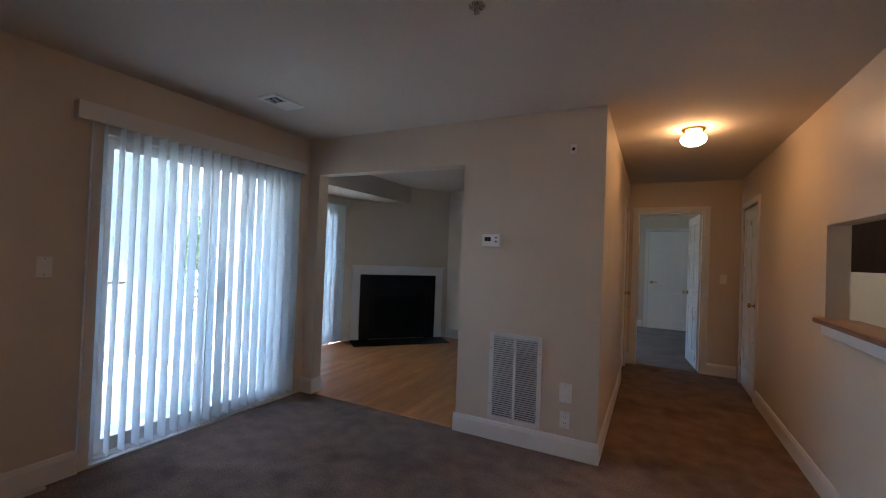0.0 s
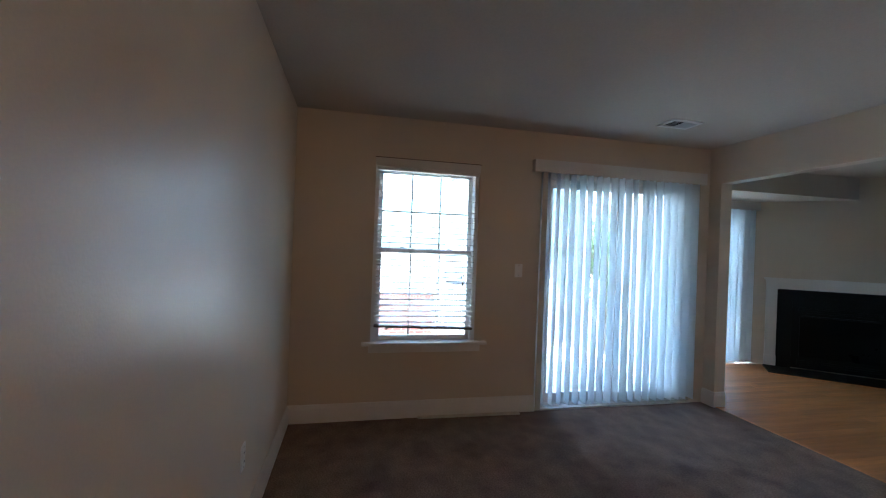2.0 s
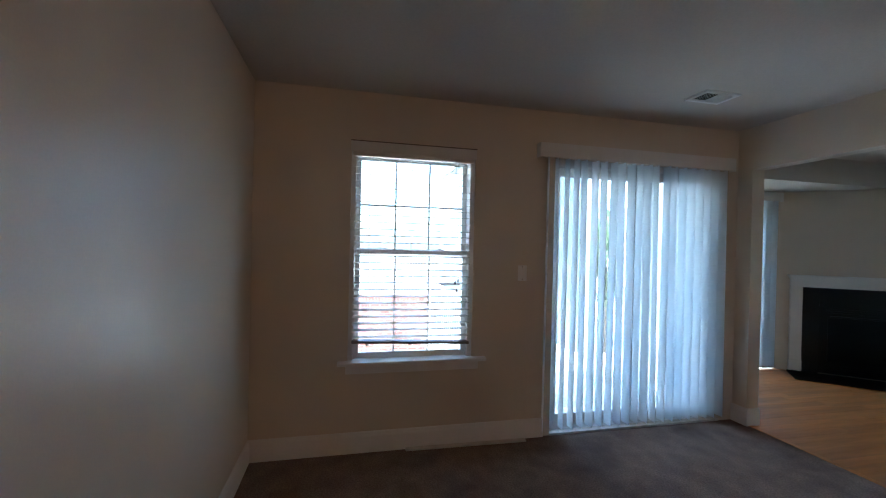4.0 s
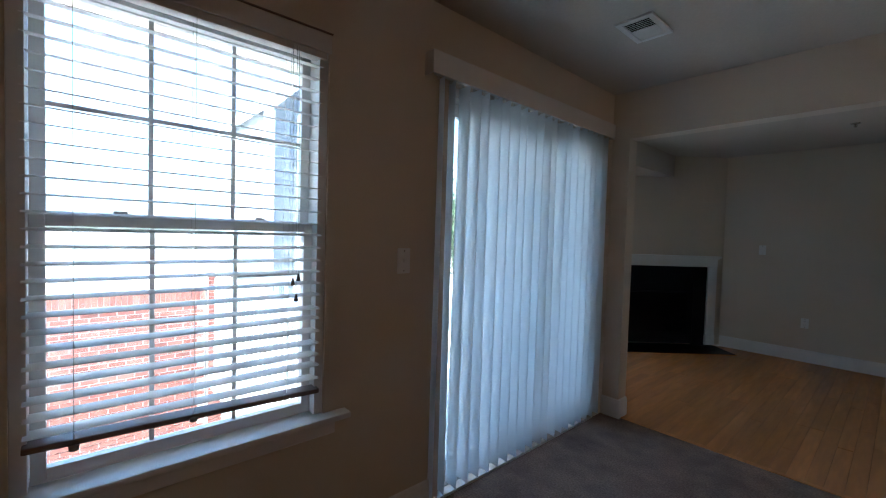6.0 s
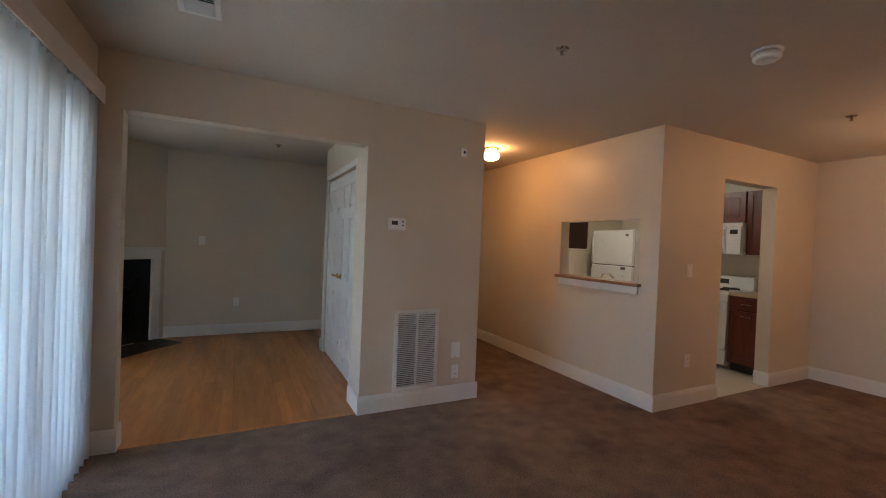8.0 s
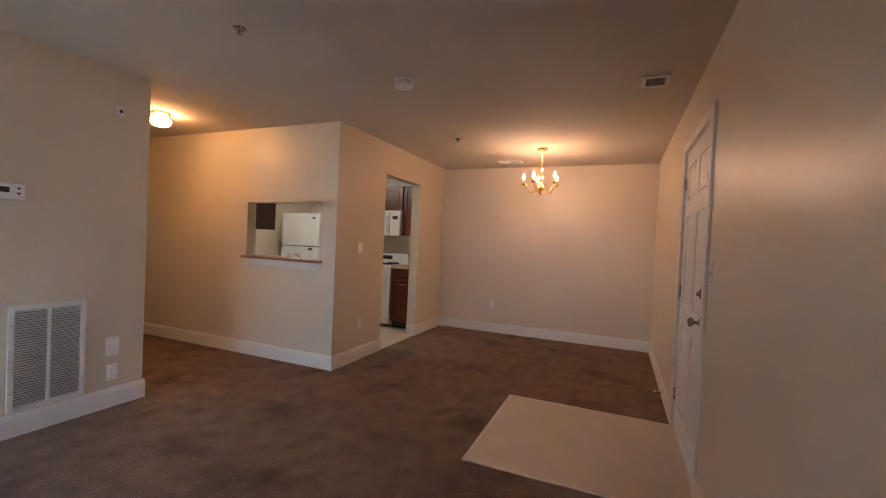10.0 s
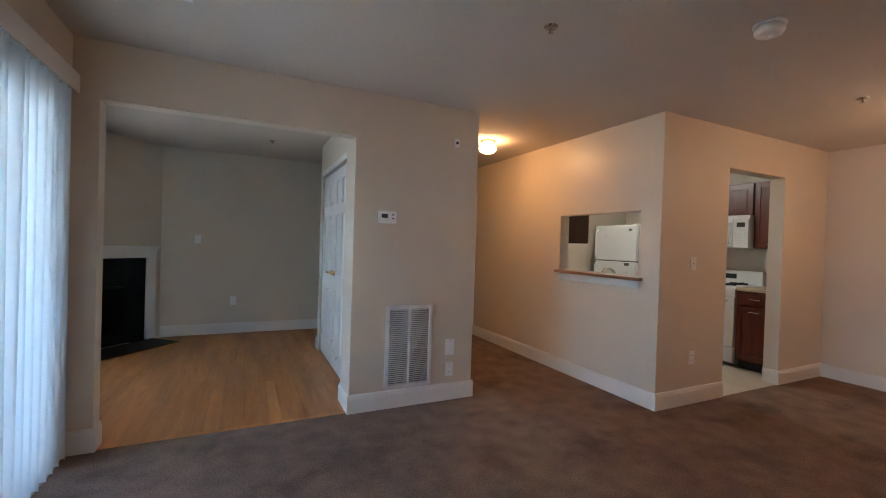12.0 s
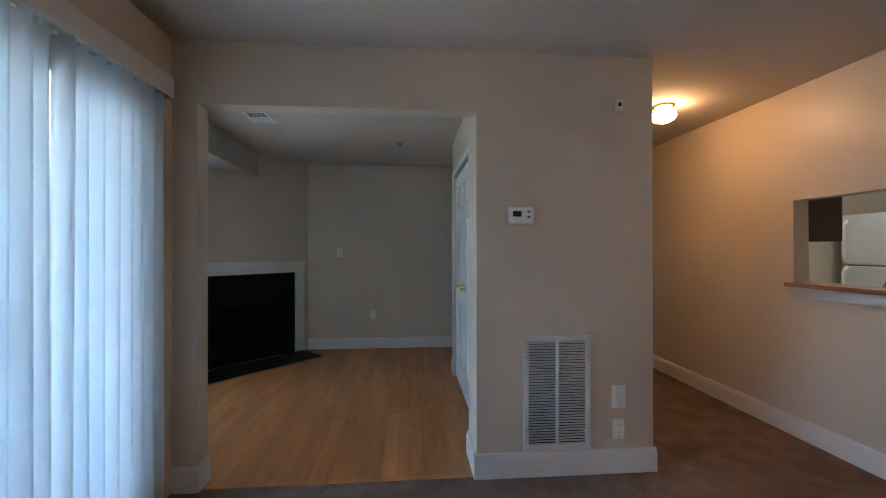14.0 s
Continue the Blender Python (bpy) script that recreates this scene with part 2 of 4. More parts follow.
def solid(name, bm, mat, label, category, group=""):
    return tagged(new(name, mesh_of(name, bm, mat)), label, category, group)


def structure(name, bm, mat, label=""):
    return tagged(new(name, mesh_of(name, bm, mat)), label, kind="structure")


def wall(name, axis, p0, p1, s0, s1, z0, z1, openings=(), mat=None, label=""):
    """A wall between planes p0 and p1 of the axis, from s0 to s1 along the other; openings (a, b, low, high)."""
    bm = bmesh.new()

    def blk(a, b, lo, hi):
        if b - a > 1e-4 and hi - lo > 1e-4:
            if axis == "x":
                bx(bm, p0, p1, a, b, lo, hi)
            else:
                bx(bm, a, b, p0, p1, lo, hi)
    at = s0
    for a, b, lo, hi in sorted(openings):
        blk(at, a, z0, z1)
        blk(a, b, z0, lo)
        blk(a, b, hi, z1)
        at = b
    blk(at, s1, z0, z1)
    return structure(name, bm, mat or PAINT, label)


BASE_PROFILE = ((0, 0), (0.016, 0), (0.016, 0.108), (0.0145, 0.113), (0.0145, 0.117), (0.012, 0.122), (0.0105, 0.132), (0.006, 0.138), (0, 0.14))


def skirting(x0, y0, x1, y1, nx, ny, ext0=0.0, ext1=0.0, base=0.0):
    """Skirting along a wall line; (nx, ny) points into the room; ext lengthens the ends round outer corners."""
    a, b, n = Vector((x0, y0, base)), Vector((x1, y1, base)), Vector((nx, ny, 0))
    d = (b - a).normalized()
    a, b = a - d * ext0, b + d * ext1
    outline = [a + n * p + Vector((0, 0, q)) for p, q in BASE_PROFILE]
    return structure("baseboard", prism(bmesh.new(), outline, a, b), TRIM)


def casing(bm, axis, plane, out, a, b, top, w=0.062, t=0.016, bottom=0.0):
    """Door casing on a wall face: plane, outward sign, opening a to b and its top."""
    def blk(s0, s1, z0, z1, th):
        p0, p1 = sorted((plane, plane + out * th))
        if axis == "x":
            bx(bm, p0, p1, s0, s1, z0, z1, bevel=0.003)
        else:
            bx(bm, s0, s1, p0, p1, z0, z1, bevel=0.003)
    blk(a - w, a, bottom, top + w, t)
    blk(b, b + w, bottom, top + w, t)
    blk(a, b, top, top + w, t)
    return bm


def panel_door(name, width, height, thick, label, knob_mat, lever=False, knob_z=0.96, cols=2, hinge=True):
    """Six-panel door leaf: hinge edge at x=0, leaf along +x, thickness centred on y, foot at z=0."""
    door = thing(name, (0, 0, 0), label, "door")
    st = 0.105 if width > 0.7 else 0.085
    rails = [(0, 0.20), (0.78, 0.94), (1.56, 1.67), (height - 0.115, height)]
    bm = bmesh.new()
    bx(bm, 0, width, -thick / 2 + 0.009, thick / 2 - 0.009, 0, height)
    mid = width / 2
    for s in (-1, 1):
        y0, y1 = sorted((s * (thick / 2 - 0.009), s * thick / 2))
        for x0, x1 in ((0, st), (mid - st * 0.45, mid + st * 0.45), (width - st, width)):
            bx(bm, x0, x1, y0, y1, 0, height, bevel=0.002)
        for z0, z1 in rails:
            bx(bm, st, mid - st * 0.45, y0, y1, z0, z1, bevel=0.002)
            bx(bm, mid + st * 0.45, width - st, y0, y1, z0, z1, bevel=0.002)
    part("leaf", bm, DOORW, door)
    for x0, x1 in ((st, mid - st * 0.45), (mid + st * 0.45, width - st)):
        for (_, z0), (z1, _) in zip(rails, rails[1:]):
            bm = bmesh.new()
            for s in (-1, 1):
                y0, y1 = sorted((s * (thick / 2 - 0.010), s * (thick / 2 - 0.002)))
                bx(bm, x0 + 0.022, x1 - 0.022, y0, y1, z0 + 0.022, z1 - 0.022, bevel=0.006)
            part("panel", bm, DOORW, door)
    kx = width - 0.065
    for s in (-1, 1):
        turn = pose(kx, s * thick / 2, knob_z, 90 if s < 0 else -90)
        if lever:
            bm = lathe(bmesh.new(), ((0.028, 0), (0.03, 0.006), (0.02, 0.012), (0.009, 0.016), (0.009, 0.045)), m=turn, segs=16)
            tube(bm, [(kx, s * (thick / 2 + 0.045), knob_z), (kx - 0.04, s * (thick / 2 + 0.05), knob_z + 0.004), (kx - 0.10, s * (thick / 2 + 0.046), knob_z - 0.004)], 0.008)
            part("lever_handle", bm, knob_mat, door)
        else:
            bm = lathe(bmesh.new(), ((0.028, 0), (0.03, 0.005), (0.022, 0.010), (0.010, 0.016), (0.010, 0.034), (0.021, 0.040), (0.027, 0.050), (0.025, 0.060), (0.014, 0.066)), m=turn, segs=18)
            part("knob", bm, knob_mat, door)
    if hinge:
        for z in (0.25, height / 2, height - 0.22):
            part("hinge", lathe(bmesh.new(), ((0.006, -0.045), (0.007, -0.043), (0.007, 0.043), (0.006, 0.045)), centre=(-0.004, -thick / 2 - 0.004, z), segs=10), knob_mat, door)
    return door


def wall_plate(centre, nrm, label, kind="outlet", size=(0.070, 0.115)):
    """Cover plate on a wall; nrm is the wall's outward axis as (x, y)."""
    w, h = size
    t = thing("outlet_cover" if kind == "outlet" else "switch_plate", centre, label, "outlet" if kind == "outlet" else "switch")
    turn = pose(*centre, 0, 0, math.degrees(math.atan2(nrm[1], nrm[0])) + 90)
    part("plate", boxed(-w / 2, w / 2, -0.006, 0, -h / 2, h / 2, bevel=0.003, m=turn), PLATE, t)
    if kind == "outlet":
        for z in (-0.02, 0.02):
            sock = part("socket", boxed(-0.016, 0.016, -0.0085, -0.0045, z - 0.013, z + 0.013, bevel=0.003, m=turn), PLATE, t)
            bm = bmesh.new()
            for x in (-0.006, 0.006):
                bx(bm, x - 0.0012, x + 0.0012, -0.0095, -0.0083, z - 0.004, z + 0.005, m=turn)
            part("slot", bm, DARKPL, sock)
    elif kind == "switch":
        part("toggle", boxed(-0.005, 0.005, -0.016, -0.0055, -0.006, 0.010, bevel=0.002, m=turn), PLATE, t)
    elif kind == "jack":
        part("jack", boxed(-0.007, 0.007, -0.010, -0.0055, -0.007, 0.007, bevel=0.001, m=turn), DARKPL, t)
    elif kind == "decora":
        part("rocker", boxed(-0.016, 0.016, -0.0095, -0.0045, -0.033, 0.033, bevel=0.002, m=turn), PLATE, t)
    for z in (-h / 2 + 0.012, h / 2 - 0.012):
        part("screw", lathe(bmesh.new(), ((0.0035, 0.0), (0.0035, 0.001), (0.002, 0.0018)), m=turn @ pose(0, -0.0055, z, 90), segs=8), NICKEL, t)
    return t


# ---- the large structure ----
XE, YT, YK, XK, XT, XH = 6.62, 3.806, 2.98, 3.969, 1.655, 2.709   # dining wall, thermostat wall, kitchen wall and corner, opening jamb, hall wall
YB, YE = 7.03, 6.98                                            # fireplace room back wall, hall end wall
HEAD = 2.096

# floors
bm = bmesh.new()
bx(bm, 0, XE, 0, YK, -0.05, 0)
bx(bm, 0, XK, YK, YT + 0.03, -0.05, 0)
bx(bm, XH, XK, YT + 0.03, YE + 0.06, -0.05, 0)
structure("floor_carpet", bm, CARPET, "worn grey-brown stained carpet with darker traffic marks")
structure("floor_bedroom", boxed(0.0, 4.6, YE + 0.06, 10.7, -0.05, -0.002), CARPET2, "plain grey bedroom carpet")
structure("floor_kitchen", boxed(XK, XE, YK, 5.70, -0.05, -0.002), KFLOOR, "cream vinyl kitchen floor")
wood_floor = structure("floor_wood", boxed(-1.2, XH, YT + 0.03, YB, -0.06, -0.022), SUBFLOOR, "warm oak strip floor with glossy finish")
structure("threshold_strip", boxed(0.12, XT + 0.01, YT + 0.015, YT + 0.05, -0.02, 0.004, bevel=0.002), OAK, "thin wooden strip where carpet meets wood floor")
structure("entry_floor", boxed(3.02, 4.20, 0.0, 1.235, -0.03, 0.004, bevel=0.002), VINYL, "plain cream vinyl square inside the entry door")
bm = bmesh.new()
bx(bm, 3.005, 4.215, 1.235, 1.250, -0.01, 0.007, bevel=0.002)
bx(bm, 3.005, 3.02, 0.0, 1.235, -0.01, 0.007, bevel=0.002)
bx(bm, 4.20, 4.215, 0.0, 1.235, -0.01, 0.007, bevel=0.002)
structure("trim_floor_edge", bm, METALSTRIP)

# ceilings
structure("ceiling", boxed(-1.35, 6.78, -0.15, 10.85, H, H + 0.14), CEIL, "off-white textured flat ceiling")
structure("ceiling_soffit", boxed(-1.2, -0.50, YT + 0.12, 6.50, 2.17, H), CEIL, "dropped ceiling box over the glass door")

# walls of the living and dining room
wall("wall_west", "x", -0.16, 0, -0.15, YT, 0, H, [(0.612, 1.484, 0.60, 2.060), (2.11, 3.66, 0, 2.10)])
wall("wall_south", "y", -0.15, 0, 0, XE + 0.15, 0, H, [(3.25, 4.19, 0, 2.05)])
wall("wall_east", "x", XE, XE + 0.15, 0, 5.70, 0, H)
wall("wall_thermostat", "y", YT, YT + 0.12, -1.35, XH, 0, H, [(0.13, XT, 0, HEAD)])
structure("wall_return", boxed(XT, 1.74, YT + 0.12, 4.12, 0, H), PAINT)
wall("wall_closet", "x", 1.74, 1.84, 4.12, 5.90, 0, H, [(4.43, 5.73, 0, 2.05)])
wall("wall_closet_end", "y", 5.80, 5.90, 1.84, XH - 0.1, 0, H)
wall("wall_hall_west", "x", XH - 0.10, XH, YT + 0.12, YB, 0, H, [(6.05, 6.80, 0, 2.05)])
# hidden wall added to stop sunroom light leaking round the hall door
structure("wall_hall_closet", boxed(XH - 0.62, XH - 0.55, 5.90, YB, 0, H), PAINT)
structure("wall_closet_back", boxed(2.40, 2.47, YT + 0.12, 5.80, 0, H), PAINT)
wall("wall_kitchen_hall", "x", XK, XK + 0.115, YK, YE + 0.12, 0, H, [(3.175, 4.168, 1.045, 1.648), (6.03, 6.78, 0, 2.05)])
wall("wall_kitchen", "y", YK, YK + 0.13, XK + 0.115, XE, 0, H, [(4.863, 5.782, 0, 2.078)])
wall("wall_kitchen_north", "y", 5.60, 5.70, XK + 0.115, XE, 0, H)
wall("wall_hall_end", "y", YE, YE + 0.12, XH, XK, 0, H, [(2.825, 3.585, 0, 2.05)])
wall("wall_back", "y", YB, YB + 0.12, -1.35, XH, 0, H)
wall("wall_sunroom_west", "x", -1.35, -1.2, YT + 0.12, YB, 0, H, [(4.05, 5.60, 0, 2.09)])
FCX, FDY = -0.05, 5.737                                        # where the angled fireplace wall meets the back and the west wall
a, b = Vector((FCX, YB, 0)), Vector((-1.2, FDY, 0))
structure("wall_fireplace", prism(bmesh.new(), [a, b, Vector((-1.2, YB, 0))], (0, 0, 0), (0, 0, H)), PAINT)
# rooms beyond doors
wall("wall_bedroom_west", "x", -0.15, 0, YB + 0.12, 10.7, 0, H, [(8.0, 9.8, 0.8, 2.1)])
wall("wall_bedroom_north", "y", 10.65, 10.85, 0, 4.6, 0, H)
wall("wall_bedroom_east", "x", 4.6, 4.75, YE + 0.12, 10.85, 0, H)
wall("wall_bedroom_south", "y", YE + 0.12, YE + 0.16, XK + 0.115, 4.6, 0, H)
wall("wall_bath", "x", 4.75, 4.85, 5.70, YE + 0.12, 0, H)
structure("floor_bath", boxed(XK, 4.85, 5.70, YE + 0.12, -0.05, -0.003), KFLOOR)
# roof and storey above are out of view, added to block the sun
structure("roof", boxed(-0.5, 7.0, -0.4, 11, 5.3, 5.5), SUN_BLOCK)
structure("wall_upper_storey", boxed(-0.16, 6.7, -0.15, 10.75, H + 0.14, 5.3), SIDEW)

# skirtings
BT = 0.016
skirting(0, 0, 0, 2.05, 1, 0)
skirting(0, 0, 3.185, 0, 0, 1, ext0=-BT)
skirting(4.255, 0, XE, 0, 0, 1, ext1=-BT)
skirting(XE, 0, XE, YK, -1, 0)
skirting(5.782, YK, XE, YK, 0, -1, ext0=BT, ext1=-BT)
skirting(5.782, YK, 5.782, YK + 0.13, -1, 0)
skirting(XK, YK, 4.863, YK, 0, -1, ext0=BT)
skirting(XK, YK, XK, 5.968, -1, 0)
skirting(XT, YT, XH, YT, 0, -1, ext0=BT, ext1=BT)
skirting(XT, YT, XT, 4.12, -1, 0)
skirting(XH, YT, XH, 5.988, 1, 0)
skirting(XH, YE, 2.763, YE, 0, -1, ext0=-BT)
skirting(3.647, YE, XK, YE, 0, -1, ext1=-BT)
skirting(0.0, YT, 0.13, YT, 0, -1, ext1=BT)
skirting(0.13, YT, 0.13, YT + 0.12, 1, 0)
skirting(FCX + 0.01, YB, XH - 0.1, YB, 0, -1)
skirting(1.74, 5.90, 1.74, 5.80, -1, 0, ext0=BT)
skirting(0.0, 10.65, 2.84, 10.65, 0, -1)

# casings and jambs
bm = casing(bmesh.new(), "y", YE, -1, 2.825, 3.585, 2.05)
structure("trim_hall_end_door", bm, TRIM)
structure("trim_hall_west_door", casing(bmesh.new(), "x", XH, 1, 6.05, 6.80, 2.05), TRIM)
structure("trim_hall_east_door", casing(bmesh.new(), "x", XK, -1, 6.03, 6.78, 2.05), TRIM)
structure("trim_closet_door", casing(bmesh.new(), "x", 1.74, -1, 4.43, 5.73, 2.05, w=0.055), TRIM)
structure("trim_entry_door", casing(bmesh.new(), "y", 0.0, 1, 3.25, 4.19, 2.05, w=0.065), TRIM)
bm = bmesh.new()
for a, b in ((2.825, 2.845), (3.565, 3.585)):
    bx(bm, a, b, YE - 0.002, YE + 0.122, 0, 2.05)
bx(bm, 2.845, 3.565, YE - 0.002, YE + 0.122, 2.03, 2.05)
structure("door_jamb", bm, TRIM)

# ---- doors ----
d = panel_door("door_entry", 0.90, 2.03, 0.044, "beige-white six-panel entry door, closed, with dark knob and deadbolt", NICKEL, knob_z=0.915)
part("deadbolt", lathe(bmesh.new(), ((0.03, 0), (0.031, 0.008), (0.022, 0.016), (0.012, 0.018), (0.012, 0.030)), m=pose(0.835, -0.022, 1.075, 90), segs=18), NICKEL, d)
d.matrix_basis = pose(4.17, -0.028, 0.012, 0, 0, 180)
tagged(d, kind="structure")
bm = bmesh.new()
bx(bm, 3.25, 3.268, -0.15, -0.004, 0, 2.05)
bx(bm, 4.172, 4.19, -0.15, -0.004, 0, 2.05)
bx(bm, 3.268, 4.172, -0.15, -0.004, 2.044, 2.05)
structure("door_jamb", bm, TRIM)
structure("door_sill", boxed(3.268, 4.172, -0.15, 0.0, -0.03, 0.011, bevel=0.003), METALSTRIP)
bm = boxed(3.0, 4.4, -1.40, -1.30, -0.05, H)
bx(bm, 2.9, 3.0, -1.40, -0.151, -0.05, H)
bx(bm, 4.4, 4.5, -1.40, -0.151, -0.05, H)
structure("wall_corridor", bm, PAINT)
structure("floor_corridor", boxed(3.0, 4.4, -1.30, -0.151, -0.05, -0.004), CARPET2)
structure("ceiling_corridor", boxed(2.9, 4.5, -1.40, -0.151, H, H + 0.1), CEIL)

d = panel_door("bedroom_door", 0.715, 2.02, 0.035, "white six-panel door standing open into the bedroom", BRASS)
d.matrix_basis = pose(3.564, YE + 0.135, 0.008, 0, 0, 96)
d = panel_door("bedroom_closet_door", 0.76, 2.02, 0.035, "white six-panel door, closed, in the far bedroom wall", BRASS, lever=True)
d.matrix_basis = pose(3.70, 10.625, 0.005, 0, 0, 180)
structure("trim_bedroom_door", casing(bmesh.new(), "y", 10.65, -1, 2.93, 3.71, 2.04), TRIM)
d = panel_door("hall_closet_door", 0.73, 2.02, 0.035, "white six-panel door, closed, in the hall wall", BRASS)
d.matrix_basis = pose(XH - 0.03, 6.06, 0.008, 0, 0, 90)
d = panel_door("bathroom_door", 0.73, 2.02, 0.035, "white door, closed, with brass hinges, at the hall's end", BRASS)
d.matrix_basis = pose(XK + 0.02, 6.77, 0.008, 0, 0, -90)
for y0, y1, flip in ((4.434, 5.077, False), (5.083, 5.726, True)):
    d = panel_door("closet_door", 0.643, 2.02, 0.035, "white six-panel closet door, closed, with brass lever handle", BRASS, lever=True, hinge=False)
    if flip:
        d.matrix_basis = pose(1.772, y1, 0.010, 0, 0, -90)
    else:
        d.matrix_basis = pose(1.772, y0, 0.010, 0, 0, 90)

# ---- window with its sashes ----
win = tagged(new("window_1"), kind="structure", label="white vinyl double-hung window with muntin bars")
win.location = (-0.08, 1.05, 0.6)
Y0, Y1, Z0, Z1, ZM = 0.612, 1.484, 0.60, 2.060, 1.357
bm = bmesh.new()
for a, b in ((Y0, Y0 + 0.035), (Y1 - 0.035, Y1)):
    bx(bm, -0.15, -0.012, a, b, Z0 + 0.02, Z1, bevel=0.002)
bx(bm, -0.15, -0.012, Y0 + 0.035, Y1 - 0.035, Z1 - 0.03, Z1, bevel=0.002)
bx(bm, -0.15, -0.06, Y0 + 0.035, Y1 - 0.035, Z0 + 0.02, Z0 + 0.034, bevel=0.002)
part("window_frame", bm, VINYLW, win)


def sash(x0, x1, zlo, zhi, meet_low):
    s = 0.034
    bm = bmesh.new()
    ya, yb = Y0 + 0.037, Y1 - 0.037
    bx(bm, x0, x1, ya, ya + s, zlo, zhi, bevel=0.003)
    bx(bm, x0, x1, yb - s, yb, zlo, zhi, bevel=0.003)
    bx(bm, x0, x1, ya + s, yb - s, zlo, zlo + (0.03 if meet_low else 0.034), bevel=0.003)
    bx(bm, x0, x1, ya + s, yb - s, zhi - 0.032, zhi, bevel=0.003)
    sh = part("sash", bm, VINYLW, win)
    g0, g1, h0, h1 = ya + s, yb - s, zlo + (0.03 if meet_low else 0.034), zhi - 0.032
    xm = (x0 + x1) / 2
    for k in (1, 2):
        y = g0 + (g1 - g0) * k / 3
        part("muntin", boxed(xm - 0.006, xm + 0.006, y - 0.007, y + 0.007, h0, h1, bevel=0.002), VINYLW, sh)
    z = (h0 + h1) / 2
    part("muntin", boxed(xm - 0.0055, xm + 0.0055, g0, g1, z - 0.007, z + 0.007, bevel=0.002), VINYLW, sh)
    p = part("pane", boxed(xm - 0.014, xm - 0.010, g0 - 0.005, g1 + 0.005, h0 - 0.005, h1 + 0.005), GLASS, sh)
    p.visible_shadow = False


sash(-0.125, -0.090, ZM - 0.01, Z1 - 0.03, True)
sash(-0.085, -0.050, Z0 + 0.03, ZM + 0.018, False)
for y in (0.85, 1.25):
    bm = boxed(-0.055, -0.028, y - 0.028, y + 0.028, ZM + 0.018, ZM + 0.026, bevel=0.003)
    bx(bm, -0.045, -0.034, y - 0.022, y + 0.012, ZM + 0.026, ZM + 0.034, bevel=0.002)
    part("sash_lock", bm, VINYLW, win)
bm = boxed(-0.06, 0.055, 0.545, 1.58, 0.598, 0.622, bevel=0.006)
structure("window_sill", bm, TRIM, "white painted window stool with rounded nose")
structure("trim_window_apron", boxed(0, 0.014, 0.60, 1.53, 0.535, 0.598, bevel=0.004), TRIM)

# horizontal blind in the window
hb = thing("horizontal_blind", (-0.02, 1.05, 2.05), "white two-inch horizontal blind, lowered with open slats and skewed bottom rail", "blind")
part("headrail", boxed(-0.045, 0.002, Y0 + 0.012, Y1 - 0.012, 2.010, 2.057, bevel=0.003), VALANCE, hb)
part("valance", boxed(0.003, 0.012, Y0 - 0.004, Y1 + 0.004, 2.034, 2.104, bevel=0.003), VALANCE, hb)
# dark strip draws the shadow line along the valance top
part("valance_cap", boxed(0.002, 0.016, Y0 - 0.006, Y1 + 0.006, 2.105, 2.110, bevel=0.001), RAIL_SHADE, hb, "thin dark strip drawn as the shadow above the valance")
bm = bmesh.new()
prof = [(-0.025, 0.0), (-0.0125, 0.0016), (0.0, 0.0022), (0.0125, 0.0016), (0.025, 0.0)]
outline = [Vector((x, 0, z)) for x, z in prof] + [Vector((x, 0, z - 0.0017)) for x, z in reversed(prof)]
slat_me = mesh_of("slat", prism(bm, outline, (0, 0, 0), (0, 0.82, 0)), SLAT)
n_slats = 27
for i in range(n_slats):
    z = 1.980 - i * 0.0461
    piece("slat", slat_me, hb, Matrix.Translation((0.005, -0.412, z - 2.05)) @ pose(0, 0, 0, random.uniform(-0.5, 0.1), random.uniform(7.5, 10), 0))
# rail is coloured dark to look backlit
part("bottom_rail", boxed(-0.026, 0.026, -0.412, 0.412, -0.009, 0.009, bevel=0.004, m=pose(-0.013, 1.048, 0.738, -1.9, 6, 0)), RAIL_SHADE, hb, "bottom rail hanging skewed, its backlit shade put into the colour")
for y in (0.74, 1.03, 1.33):
    bm = bmesh.new()
    for x in (-0.041, 0.013):
        tube(bm, [(x, y, 2.02), (x, y, 0.745)], 0.0009, segs=5)
    part("ladder_cord", bm, CORD, hb)
    part("cord_plug", lathe(bmesh.new(), ((0.011, -0.012), (0.013, 0), (0.006, 0.004)), centre=(0.012, y, 0.735), segs=10), RAIL_SHADE, hb)
for y, z in ((1.345, 1.16), (1.358, 1.10), (1.366, 1.175)):
    part("pull_cord", tube(bmesh.new(), [(0.016, y - 0.01, 2.02), (0.018, y, z)], 0.0012, segs=5), CORD, hb)
    part("tassel", lathe(bmesh.new(), ((0.002, 0.013), (0.004, 0.008), (0.006, -0.003), (0.008, -0.012), (0.005, -0.015)), centre=(0.018, y, z), segs=10), TASSEL, hb)


